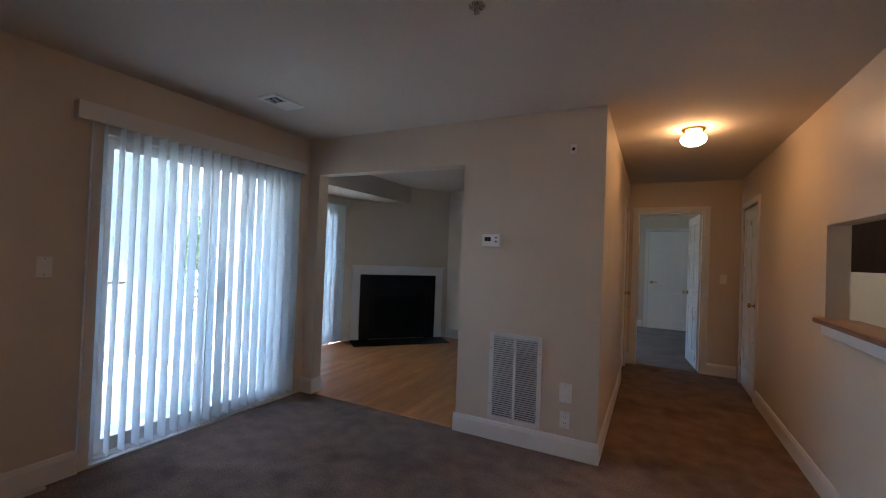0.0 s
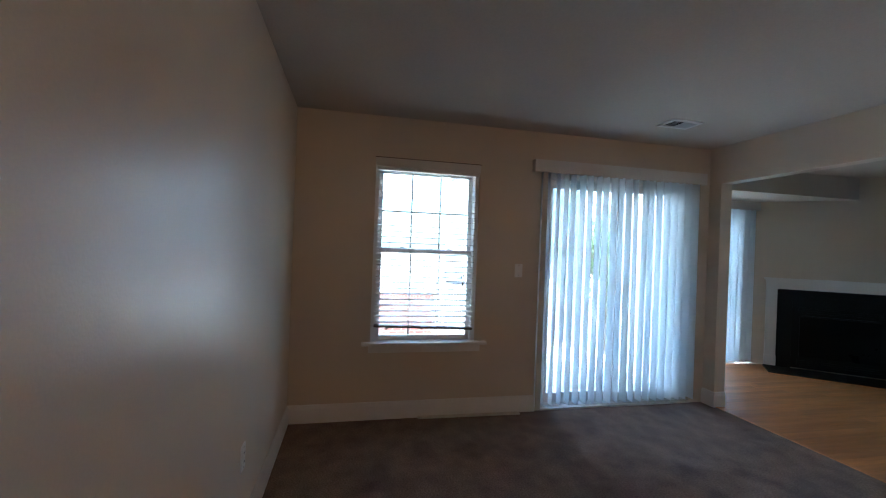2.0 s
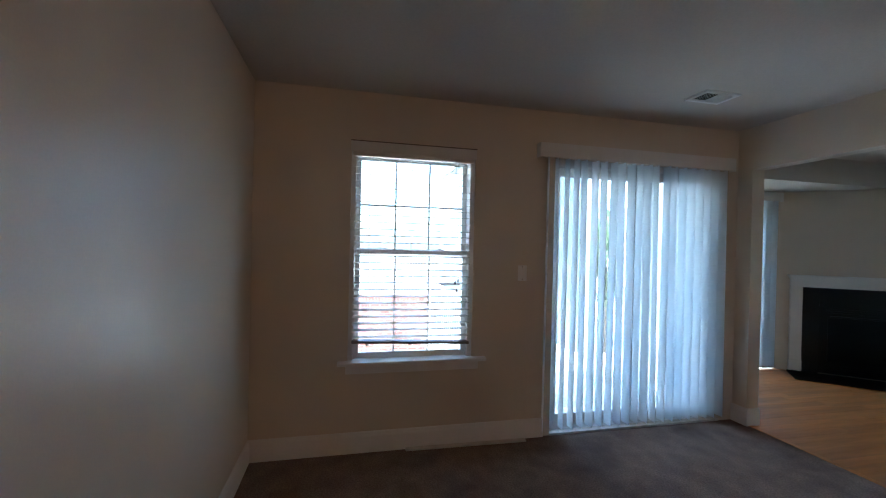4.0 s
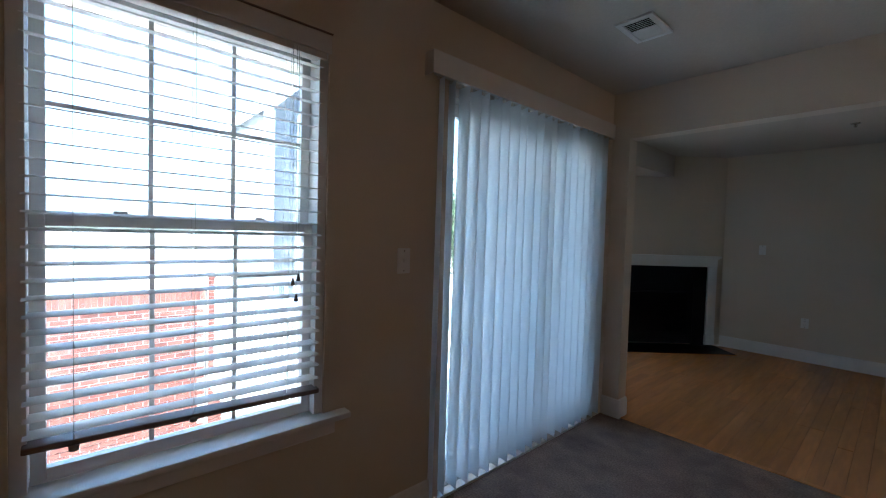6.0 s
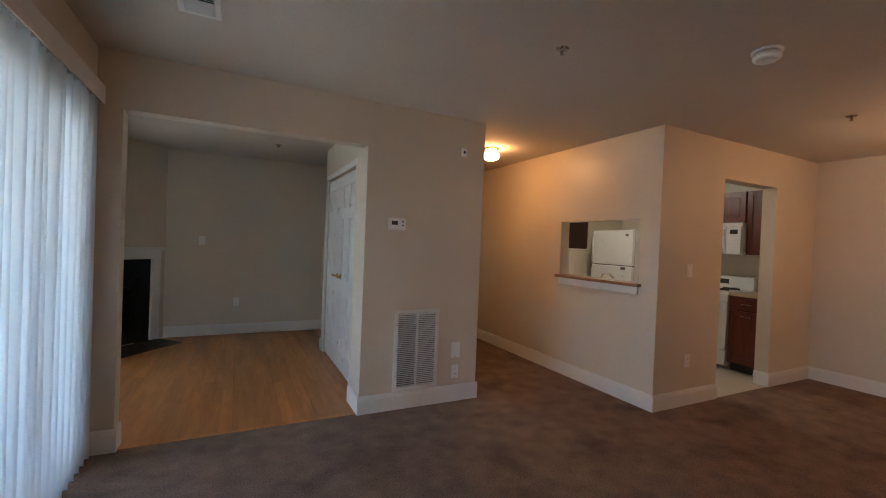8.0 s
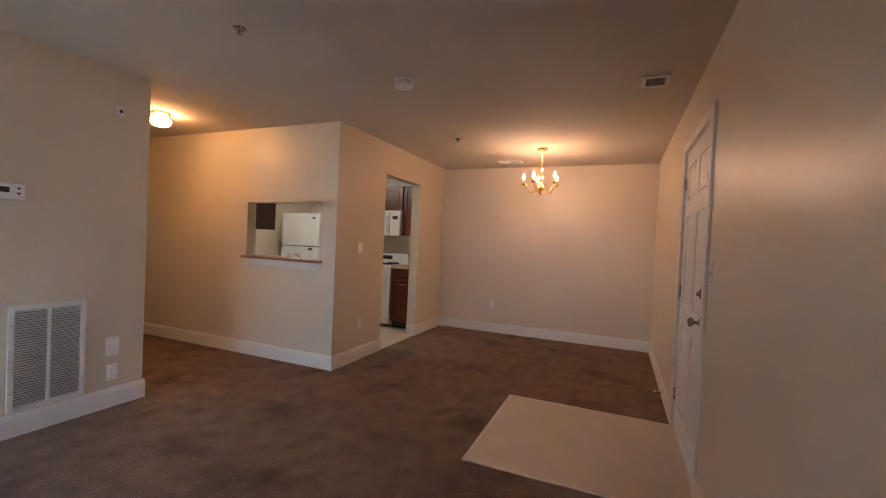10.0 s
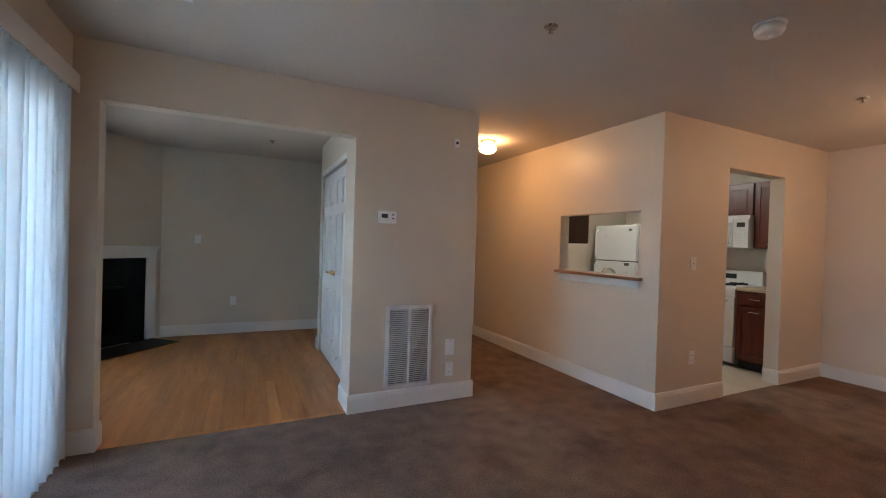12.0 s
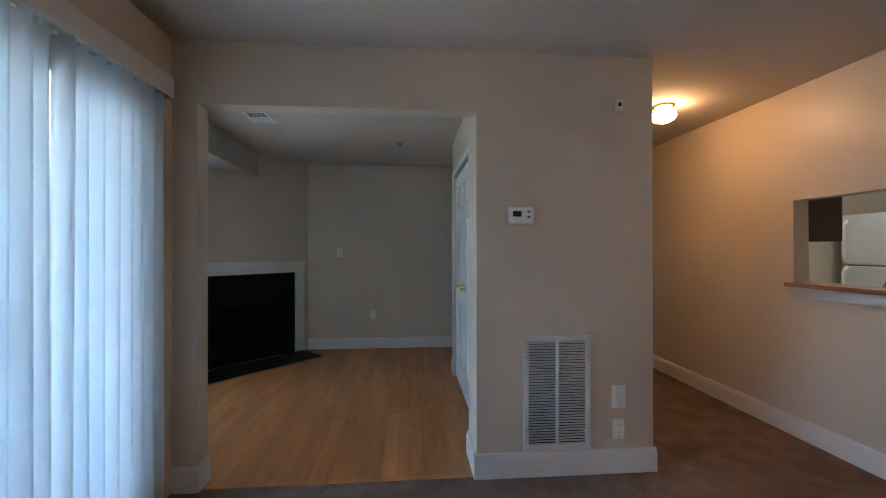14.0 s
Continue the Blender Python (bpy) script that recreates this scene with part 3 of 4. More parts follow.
# ---- sliding glass doors ----
def sliding_door(name, xo, xi, y0, y1, top, label):
    """Two-panel glass door in a wall between planes xo (outside) and xi (inside)."""
    sd = tagged(new(name), kind="structure", label=label)
    sd.location = (xo, (y0 + y1) / 2, 0)
    bm = bmesh.new()
    for a, b in ((y0, y0 + 0.045), (y1 - 0.045, y1)):
        bx(bm, xo, xo + 0.115, a, b, 0.0, top, bevel=0.002)
    bx(bm, xo, xo + 0.115, y0 + 0.045, y1 - 0.045, top - 0.05, top, bevel=0.002)
    bx(bm, xo, xo + 0.115, y0 + 0.045, y1 - 0.045, -0.03, 0.022, bevel=0.002)
    part("door_frame", bm, VINYLW, sd)
    mid = (y0 + y1) / 2
    for a, b, x in ((y0 + 0.047, mid + 0.03, xo + 0.012), (mid - 0.03, y1 - 0.047, xo + 0.058)):
        s = 0.06
        bm = bmesh.new()
        bx(bm, x, x + 0.038, a, a + s, 0.024, top - 0.052, bevel=0.003)
        bx(bm, x, x + 0.038, b - s, b, 0.024, top - 0.052, bevel=0.003)
        bx(bm, x, x + 0.038, a + s, b - s, 0.024, 0.11, bevel=0.003)
        bx(bm, x, x + 0.038, a + s, b - s, top - 0.122, top - 0.052, bevel=0.003)
        pn = part("panel", bm, VINYLW, sd)
        p = part("pane", boxed(x + 0.016, x + 0.021, a + s - 0.004, b - s + 0.004, 0.106, top - 0.118), GLASS, pn)
        p.visible_shadow = False
    bm = bmesh.new()
    bx(bm, xo + 0.096, xo + 0.122, mid - 0.016, mid + 0.016, 0.94, 1.13, bevel=0.005)
    bx(bm, xo + 0.120, xo + 0.134, mid - 0.010, mid + 0.010, 0.97, 1.10, bevel=0.004)
    part("door_handle", bm, DARKPL, sd, "black pull handle with latch")
    return sd


sd = sliding_door("door_sliding_1", -0.16, 0, 2.11, 3.66, 2.10, "white two-panel sliding glass door to the deck")
part("sticker", boxed(-0.0805, -0.0790, 3.37, 3.395, 1.25, 1.31), material("faded_red_sticker", (0.45, 0.12, 0.05), rough=0.6), sd)
part("latch", boxed(-0.108, -0.094, 2.755, 2.775, 1.05, 1.12, bevel=0.003), DARKPL, sd, "small black latch")
sliding_door("door_sliding_2", -1.35, -1.2, 4.05, 5.60, 2.09, "white two-panel sliding glass door of the fireplace room")
structure("door_track", boxed(-0.045, 0.006, 2.11, 3.66, -0.03, 0.016, bevel=0.002), METALSTRIP)


def vertical_blind(x, y0, y1, top, n, val_x, label, seed):
    rnd = random.Random(seed)
    vb = thing("vertical_blind", (x, (y0 + y1) / 2, top), label, "blind")
    part("headrail", boxed(x - 0.02, x + 0.02, y0 + 0.03, y1 - 0.03, top - 0.012, top + 0.03, bevel=0.002), VALANCE, vb)
    bm = bmesh.new()
    bx(bm, val_x - 0.006, val_x, y0 - 0.025, y1 + 0.02, top - 0.03, top + 0.075, bevel=0.002)
    for a in (y0 - 0.025, y1 + 0.014):
        bx(bm, val_x - 0.075, val_x - 0.006, a, a + 0.006, top - 0.03, top + 0.075, bevel=0.001)
    bx(bm, val_x - 0.075, val_x - 0.006, y0 - 0.019, y1 + 0.014, top + 0.069, top + 0.075, bevel=0.001)
    part("valance", bm, VALANCE, vb, "plain off-white valance board")
    h = top - 0.022 - 0.045
    outline = []
    w = 0.089
    for i in range(7):
        u = (i / 6 - 0.5)
        outline.append(Vector((u * w, 0.006 * (1 - 4 * u * u), 0)))
    bm = bmesh.new()
    cols = [bm.verts.new(p) for p in outline]
    rows = [cols]
    for k in range(1, 9):
        rows.append([bm.verts.new(p + Vector((0, 0, h * k / 8))) for p in outline])
    for r0, r1 in zip(rows, rows[1:]):
        for i in range(6):
            f = bm.faces.new((r0[i], r0[i + 1], r1[i + 1], r1[i]))
            f.smooth = True
    bmesh.ops.solidify(bm, geom=bm.faces[:], thickness=0.0009)
    me = mesh_of("vane", bm, VANE)
    for i in range(n):
        y = y0 + 0.055 + (y1 - y0 - 0.10) * i / (n - 1)
        piece("vane", me, vb, Matrix.Translation((0, y - (y0 + y1) / 2, -0.022 - h)) @ pose(0, 0, 0, rnd.uniform(-0.25, 0.25), rnd.uniform(-0.25, 0.25), rnd.uniform(-10, 8)))
    clip = mesh_of("carrier_clip", boxed(-0.005, 0.005, -0.003, 0.003, -0.028, -0.014), VALANCE)
    for i in range(n):
        y = y0 + 0.055 + (y1 - y0 - 0.10) * i / (n - 1)
        piece("carrier_clip", clip, vb, Matrix.Translation((0, y - (y0 + y1) / 2, 0)))
    part("chain", tube(bmesh.new(), [(x + 0.02, y1 - 0.035, top - 0.03), (x + 0.022, y1 - 0.034, 0.75)], 0.0018, segs=5), CORD, vb)
    return vb


vertical_blind(0.005, 1.982, 3.696, 2.115, 21, 0.062, "white vertical blind with translucent vanes turned open", 3)
vertical_blind(-1.135, 4.00, 5.69, 2.075, 19, -1.075, "white vertical blind with vanes closed beside the fireplace", 5)

# ---- fireplace ----
ua = Vector((FCX, YB, 0)) - Vector((-1.2, FDY, 0))
LEN = ua.length
ANG = math.degrees(math.atan2(ua.y, ua.x))
FM = pose(-1.2, FDY, 0, 0, 0, ANG)      # x along the fireplace wall, -y into the room
c = LEN - 0.835
fp = thing("fireplace", (FM @ Vector((c, 0, 0))), "white painted mantel surround with black slate facing and black firebox", "fireplace")
ow, oh = 0.62, 1.0


def fpart(name, dims, mat, parent=None, bevel=0.002, label=""):
    return part(name, boxed(*dims, bevel=bevel, m=FM), mat, parent or fp, label)


for s in (-1, 1):
    x0, x1 = sorted((c + s * ow, c + s * (ow + 0.115)))
    fpart("pilaster", (x0, x1, -0.055, 0, 0.02, 1.025), TRIM, bevel=0.004)
    fpart("plinth_block", (x0 - 0.004, x1 + 0.004, -0.062, 0, 0.02, 0.15), TRIM, bevel=0.004)
fpart("frieze", (c - ow - 0.115, c + ow + 0.115, -0.058, 0, 1.025, 1.125), TRIM, bevel=0.003)
bm = bmesh.new()
bx(bm, c - ow - 0.125, c + ow + 0.125, -0.075, 0, 1.125, 1.143, bevel=0.003, m=FM)
bx(bm, c - ow - 0.14, c + ow + 0.14, -0.095, 0, 1.143, 1.167, bevel=0.005, m=FM)
part("mantel_shelf", bm, TRIM, fp)
fpart("slate_facing", (c - ow, c - 0.46, -0.03, 0, 0.008, 1.025), SLATE)
fpart("slate_facing", (c + 0.46, c + ow, -0.03, 0, 0.008, 1.025), SLATE)
fpart("slate_facing", (c - 0.46, c + 0.46, -0.03, 0, 0.80, 1.025), SLATE)
fb = fpart("firebox", (c - 0.46, c + 0.46, -0.022, 0, 0.02, 0.80), FIREBOX)
fpart("glass_door", (c - 0.38, c + 0.38, -0.028, -0.0222, 0.17, 0.68), FGLASS, fb, bevel=0.001)
for z in (0.06, 0.085, 0.11, 0.72, 0.745, 0.77):
    fpart("louvre", (c - 0.40, c + 0.40, -0.032, -0.0222, z, z + 0.014), FIREBOX, fb, bevel=0.002)
fpart("hood", (c - 0.36, c + 0.36, -0.045, -0.0222, 0.685, 0.70), FIREBOX, fb)
fpart("hearth", (c - ow - 0.125, c + ow + 0.125, -0.44, -0.001, -0.022, 0.008), SLATE, bevel=0.004)
fpart("hearth_edge", (c - ow - 0.14, c + ow + 0.14, -0.458, -0.441, -0.02, 0.004), OAK, bevel=0.003)


# ---- things on the thermostat wall ----
t = thing("thermostat", (1.910, YT, 1.50), "white wall thermostat with grey display", "thermostat")
part("housing", boxed(1.838, 1.982, YT - 0.030, YT, 1.452, 1.546, bevel=0.007), PLATE, t)
part("display", boxed(1.860, 1.910, YT - 0.0315, YT - 0.0295, 1.492, 1.524), LCD, t)
for z in (1.490, 1.520):
    part("button", boxed(1.944, 1.960, YT - 0.033, YT - 0.0295, z - 0.006, z + 0.006, bevel=0.002), BADGE, t)
for x in (1.876, 1.910):
    part("button", boxed(x - 0.008, x + 0.008, YT - 0.0325, YT - 0.0295, 1.462, 1.470, bevel=0.001), PLATE, t)

g = thing("return_air_grille", (2.124, YT, 0.475), "white steel louvred return air grille above the skirting", "air vent")
gx0, gx1, gz0, gz1 = 1.926, 2.322, 0.148, 0.806
bm = bmesh.new()
for a, b in ((gx0, gx0 + 0.03), (gx1 - 0.03, gx1)):
    bx(bm, a, b, YT - 0.013, YT, gz0, gz1, bevel=0.002)
for a, b in ((gz0, gz0 + 0.03), (gz1 - 0.03, gz1)):
    bx(bm, gx0 + 0.03, gx1 - 0.03, YT - 0.013, YT, a, b, bevel=0.002)
part("frame", bm, STEEL, g)
part("centre_bar", boxed((gx0 + gx1) / 2 - 0.009, (gx0 + gx1) / 2 + 0.009, YT - 0.014, YT - 0.001, gz0 + 0.03, gz1 - 0.03, bevel=0.002), STEEL, g)
# flat dark sheet stands in for the shade inside the wall duct
part("backing", boxed(gx0 + 0.03, gx1 - 0.03, YT - 0.0025, YT - 0.0005, gz0 + 0.03, gz1 - 0.03), DUCT_SHADE, g)
lw = (gx1 - gx0) / 2 - 0.039
lou = mesh_of("slat", boxed(0, lw, -0.0009, 0.0009, -0.0082, 0.0082, m=pose(0, 0, 0, 37)), STEEL)
n_l = 38
for i in range(n_l):
    z = gz0 + 0.038 + (gz1 - gz0 - 0.076) * i / (n_l - 1)
    for x in (gx0 + 0.03, (gx0 + gx1) / 2 + 0.009):
        piece("slat", lou, g, Matrix.Translation((x - 2.124, -0.0085, z - 0.475)))
for x in (gx0 + 0.014, gx1 - 0.014):
    for z in (gz0 + 0.12, gz1 - 0.12):
        part("screw", lathe(bmesh.new(), ((0.004, 0), (0.004, 0.001), (0.002, 0.002)), m=pose(x, YT - 0.0125, z, 90), segs=8), NICKEL, g)
wall_plate((2.495, YT, 0.443), (0, -1), "white blank cover plate above an outlet", "decora", size=(0.085, 0.135))
wall_plate((2.495, YT, 0.255), (0, -1), "white duplex outlet just above the skirting", "outlet")
t = thing("door_chime_sensor", (2.497, YT, 2.15), "small white sensor with dark eye high on the wall", "sensor")
part("housing", boxed(2.475, 2.519, YT - 0.02, YT, 2.115, 2.185, bevel=0.004), PLATE, t)
part("eye", lathe(bmesh.new(), ((0.012, 0), (0.012, 0.005), (0.006, 0.008)), m=pose(2.497, YT - 0.0195, 2.15, 90), segs=14), DARKPL, t)

wall_plate((0, 1.861, 1.225), (1, 0), "white single switch plate between window and glass door", "switch")
wall_plate((1.37, 0, 0.43), (0, 1), "white outlet cover on the plain side wall", "outlet")
wall_plate((4.389, YK, 1.206), (0, -1), "white switch plate beside the kitchen doorway", "switch", size=(0.075, 0.115))
wall_plate((4.413, YK, 0.395), (0, -1), "white outlet cover below the switch", "outlet")
wall_plate((XE, 2.122, 0.42), (-1, 0), "white outlet cover on the dining room wall", "outlet")
wall_plate((0.36, YB, 1.27), (0, -1), "white switch plate beside the fireplace", "switch")
wall_plate((0.79, YB, 0.445), (0, -1), "white outlet cover on the back wall", "outlet")
wall_plate((3.10, 0, 1.215), (0, 1), "white switch plate beside the entry door", "switch")
wall_plate((3.80, YE, 1.2), (0, -1), "white switch plate at the hall's end", "switch")


# ---- ceiling fixtures ----
def ceiling_vent(x0, x1, y0, y1, label, along="y"):
    v = thing("ceiling_vent", ((x0 + x1) / 2, (y0 + y1) / 2, H), label, "air vent", "ceiling air vents")
    bm = bmesh.new()
    f = 0.028
    z0, z1 = H - 0.011, H
    bx(bm, x0, x0 + f, y0, y1, z0, z1, bevel=0.003)
    bx(bm, x1 - f, x1, y0, y1, z0, z1, bevel=0.003)
    bx(bm, x0 + f, x1 - f, y0, y0 + f, z0, z1, bevel=0.003)
    bx(bm, x0 + f, x1 - f, y1 - f, y1, z0, z1, bevel=0.003)
    part("frame", bm, STEEL, v)
    # ceiling isn't cut: a dark sheet paints the duct's shade
    part("backing", boxed(x0 + f, x1 - f, y0 + f, y1 - f, H - 0.002, H - 0.0005), DUCT_SHADE, v)
    if along == "y":
        ym = (y0 + y1) / 2
        n = max(4, int((y1 - y0 - 2 * f) / 0.0165))
        for i in range(n):
            y = y0 + f + (y1 - y0 - 2 * f) * (i + 0.5) / n
            part("slat", boxed(x0 + f, x1 - f, -0.0008, 0.0008, -0.006, 0.006, m=pose(0, y, H - 0.007, -67 if y < ym else 40)), STEEL, v)
    else:
        n = max(4, int((x1 - x0 - 2 * f) / 0.0165))
        for i in range(n):
            x = x0 + f + (x1 - x0 - 2 * f) * (i + 0.5) / n
            part("slat", boxed(-0.0008, 0.0008, y0 + f, y1 - f, -0.006, 0.006, m=pose(x, 0, H - 0.007, 0, 67, 0)), STEEL, v)
    return v


ceiling_vent(0.485, 0.668, 2.79, 3.06, "white steel ceiling air vent near the glass door")
ceiling_vent(3.62, 3.81, 0.18, 0.35, "white steel ceiling air vent near the entry door", along="x")
ceiling_vent(6.12, 6.28, 1.68, 2.01, "white steel ceiling air vent over the dining area")
ceiling_vent(-0.10, 0.11, 4.95, 5.25, "white steel ceiling air vent in the fireplace room")


def sprinkler(x, y, z=H):
    s = thing("fire_sprinkler", (x, y, z), "small metal fire sprinkler head on the ceiling", "sprinkler", "ceiling sprinklers")
    part("escutcheon", lathe(bmesh.new(), ((0.036, 0), (0.037, -0.003), (0.030, -0.008), (0.014, -0.010)), centre=(x, y, z), segs=20), NICKEL, s)
    part("body", lathe(bmesh.new(), ((0.010, -0.009), (0.010, -0.016), (0.005, -0.018), (0.004, -0.03)), centre=(x, y, z), segs=12), NICKEL, s)
    for k in (-1, 1):
        part("yoke_arm", tube(bmesh.new(), [(x + k * 0.009, y, z - 0.014), (x + k * 0.012, y, z - 0.023), (x, y, z - 0.032)], 0.0022, segs=6), NICKEL, s)
    part("deflector", lathe(bmesh.new(), ((0.013, -0.032), (0.0135, -0.034), (0.004, -0.035)), centre=(x, y, z), segs=16), NICKEL, s)


for x, y in ((2.315, 2.416), (4.867, 2.103), (1.177, 5.914)):
    sprinkler(x, y)

t = thing("smoke_detector", (3.229, 1.881, H), "round white smoke detector on the ceiling", "smoke detector")
part("base", lathe(bmesh.new(), ((0.070, 0), (0.070, -0.010), (0.064, -0.012)), centre=(3.229, 1.881, H), segs=28), PLATE, t)
part("cover", lathe(bmesh.new(), ((0.058, -0.0115), (0.058, -0.020), (0.064, -0.023), (0.064, -0.040), (0.056, -0.052), (0.040, -0.057), (0.038, -0.055), (0.014, -0.055)), centre=(3.229, 1.881, H), segs=28), PLATE, t)
part("test_button", lathe(bmesh.new(), ((0.012, -0.054), (0.012, -0.059), (0.009, -0.060)), centre=(3.249, 1.881, H), segs=14), PLATE, t)

HLX, HLY = 3.27, 4.57
t = thing("hall_ceiling_light", (HLX, HLY, H), "lit mushroom glass flush ceiling light with brass base", "ceiling light")
part("base", lathe(bmesh.new(), ((0.085, 0), (0.087, -0.008), (0.075, -0.020), (0.055, -0.030)), centre=(HLX, HLY, H), segs=28), BRASS, t)
part("glass_shade", lathe(bmesh.new(), ((0.050, -0.030), (0.062, -0.045), (0.085, -0.062), (0.092, -0.085), (0.080, -0.112), (0.050, -0.130), (0.012, -0.136)), centre=(HLX, HLY, H), segs=28), DOME, t)
# no fixture is in view here; this one is added to brighten the kitchen
t = thing("kitchen_fill_light", (5.0, 4.4, H), "unseen round ceiling light added to brighten the kitchen", "ceiling light")
part("base", lathe(bmesh.new(), ((0.15, 0), (0.15, -0.02), (0.14, -0.022)), centre=(5.0, 4.4, H), segs=28), STEEL, t)
part("glass_shade", lathe(bmesh.new(), ((0.138, -0.022), (0.145, -0.05), (0.12, -0.085), (0.06, -0.105), (0.012, -0.108)), centre=(5.0, 4.4, H), segs=28), KFILL, t)

# chandelier
CX, CY = 5.498, 1.295
ch = thing("chandelier", (CX, CY, H), "five-arm polished brass chandelier with lit flame bulbs", "chandelier")
part("canopy", lathe(bmesh.new(), ((0.062, 0), (0.064, -0.006), (0.050, -0.018), (0.020, -0.026), (0.008, -0.034)), centre=(CX, CY, H), segs=24), BRASS, ch)
zz = H - 0.034
k = 0
while zz > 2.275:
    bm = bmesh.new()
    pts = [(0.009 * math.cos(a), 0, 0.016 * math.sin(a)) for a in [2 * math.pi * i / 12 for i in range(13)]]
    tube(bm, [pose(CX, CY, zz - 0.012, 0, 0, 90 * (k % 2) + 20) @ Vector(p) for p in pts], 0.0022, segs=6)
    part("chain_link", bm, BRASS, ch)
    zz -= 0.024
    k += 1
part("column", lathe(bmesh.new(), ((0.006, 2.285), (0.018, 2.268), (0.010, 2.255), (0.026, 2.235), (0.034, 2.215), (0.020, 2.19), (0.011, 2.165), (0.016, 2.145),
                                    (0.030, 2.115), (0.033, 2.095), (0.022, 2.07), (0.012, 2.045), (0.020, 2.02), (0.040, 1.995), (0.042, 1.975), (0.026, 1.955),
                                    (0.012, 1.94), (0.016, 1.925), (0.014, 1.91), (0.004, 1.895)), centre=(CX, CY, 0), segs=20), BRASS, ch)
for i in range(5):
    ang = math.radians(72 * i + 21)
    u = Vector((math.cos(ang), math.sin(ang), 0))
    base = Vector((CX, CY, 0))
    pts = []
    for s in range(13):
        q = s / 12
        r = 0.035 + 0.165 * q
        z = 1.985 - 0.055 * math.sin(math.pi * min(1, q * 1.15)) + 0.035 * max(0, q - 0.6) / 0.4
        pts.append(base + u * r + Vector((0, 0, z)))
    arm = part("arm", tube(bmesh.new(), pts, 0.0058, segs=8), BRASS, ch)
    e = pts[-1]
    part("drip_pan", lathe(bmesh.new(), ((0.008, -0.006), (0.020, 0.0), (0.034, 0.008), (0.036, 0.012), (0.014, 0.010)), centre=e, segs=18), BRASS, arm)
    part("candle_sleeve", lathe(bmesh.new(), ((0.0125, 0.008), (0.0125, 0.062), (0.010, 0.064)), centre=e, segs=14), BRASS, arm)
    part("bulb", lathe(bmesh.new(), ((0.007, 0.064), (0.0105, 0.074), (0.0133, 0.088), (0.011, 0.103), (0.005, 0.119), (0.0012, 0.128)), centre=e, segs=14), FLAME, arm, "lit flame-shaped bulb")

t = thing("door_stop", (4.78, BT, 0.07), "small brass spring door stop on the skirting", "door stop")
part("spring", lathe(bmesh.new(), [(0.007 + 0.0015 * (i % 2), 0.004 * i) for i in range(15)], m=pose(4.78, BT, 0.07, -90), segs=10), BRASS, t)
part("rubber_tip", lathe(bmesh.new(), ((0.008, 0.056), (0.009, 0.060), (0.007, 0.070)), m=pose(4.78, BT, 0.07, -90), segs=10), PLATE, t)

# ---- pass-through ledge ----
t = thing("pass_through_ledge", (XK, 3.665, 1.07), "stained wooden ledge with white apron in the kitchen pass-through", "ledge")
part("board", boxed(XK - 0.055, XK + 0.165, 3.137, 4.19, 1.045, 1.073, bevel=0.004), LEDGE, t)
bm = boxed(XK - 0.018, XK - 0.0005, 3.165, 4.165, 0.975, 1.045, bevel=0.004)
part("apron", bm, TRIM, t)

# loose strip on the carpet under the window
strip = solid("loose_floor_strip", boxed(-0.02, 0.02, -0.44, 0.44, 0, 0.012, bevel=0.003, m=pose(0.040, 1.455, 0.001, 0, 0, -1.2)), METALSTRIP,
              "loose pale metal threshold strip lying on the carpet by the skirting", "strip")

# ---- kitchen ----
KF = XE - 0.605   # front of the base units


def pull(y0, y1, z, x, parent, vertical=False):
    bm = bmesh.new()
    if vertical:
        tube(bm, [(x, y0, z - 0.05), (x - 0.025, y0, z - 0.045), (x - 0.027, y0, z), (x - 0.025, y0, z + 0.045), (x, y0, z + 0.05)], 0.005, segs=8)
    else:
        tube(bm, [(x, y0, z), (x - 0.025, y0 + 0.006, z), (x - 0.027, (y0 + y1) / 2, z), (x - 0.025, y1 - 0.006, z), (x, y1, z)], 0.005, segs=8)
    return part("handle", bm, CHROME, parent, "bright metal handle")


def front(name, x, y0, y1, z0, z1, parent):
    """A framed cabinet front facing -x."""
    bm = bmesh.new()
    w = 0.055
    bx(bm, x - 0.012, x, y0, y1, z0, z1)
    for dims in ((y0, y0 + w, z0, z1), (y1 - w, y1, z0, z1)):
        bx(bm, x - 0.021, x - 0.012, *dims, bevel=0.002)
    if z1 - z0 > 0.2:
        bx(bm, x - 0.021, x - 0.012, y0 + w, y1 - w, z0, z0 + w, bevel=0.002)
        bx(bm, x - 0.021, x - 0.012, y0 + w, y1 - w, z1 - w, z1, bevel=0.002)
        bx(bm, x - 0.018, x - 0.012, y0 + w + 0.015, y1 - w - 0.015, z0 + w + 0.015, z1 - w - 0.015, bevel=0.004)
    else:
        bx(bm, x - 0.021, x - 0.012, y0 + w, y1 - w, z0, z1, bevel=0.002)
    return part(name, bm, CHERRY, parent)


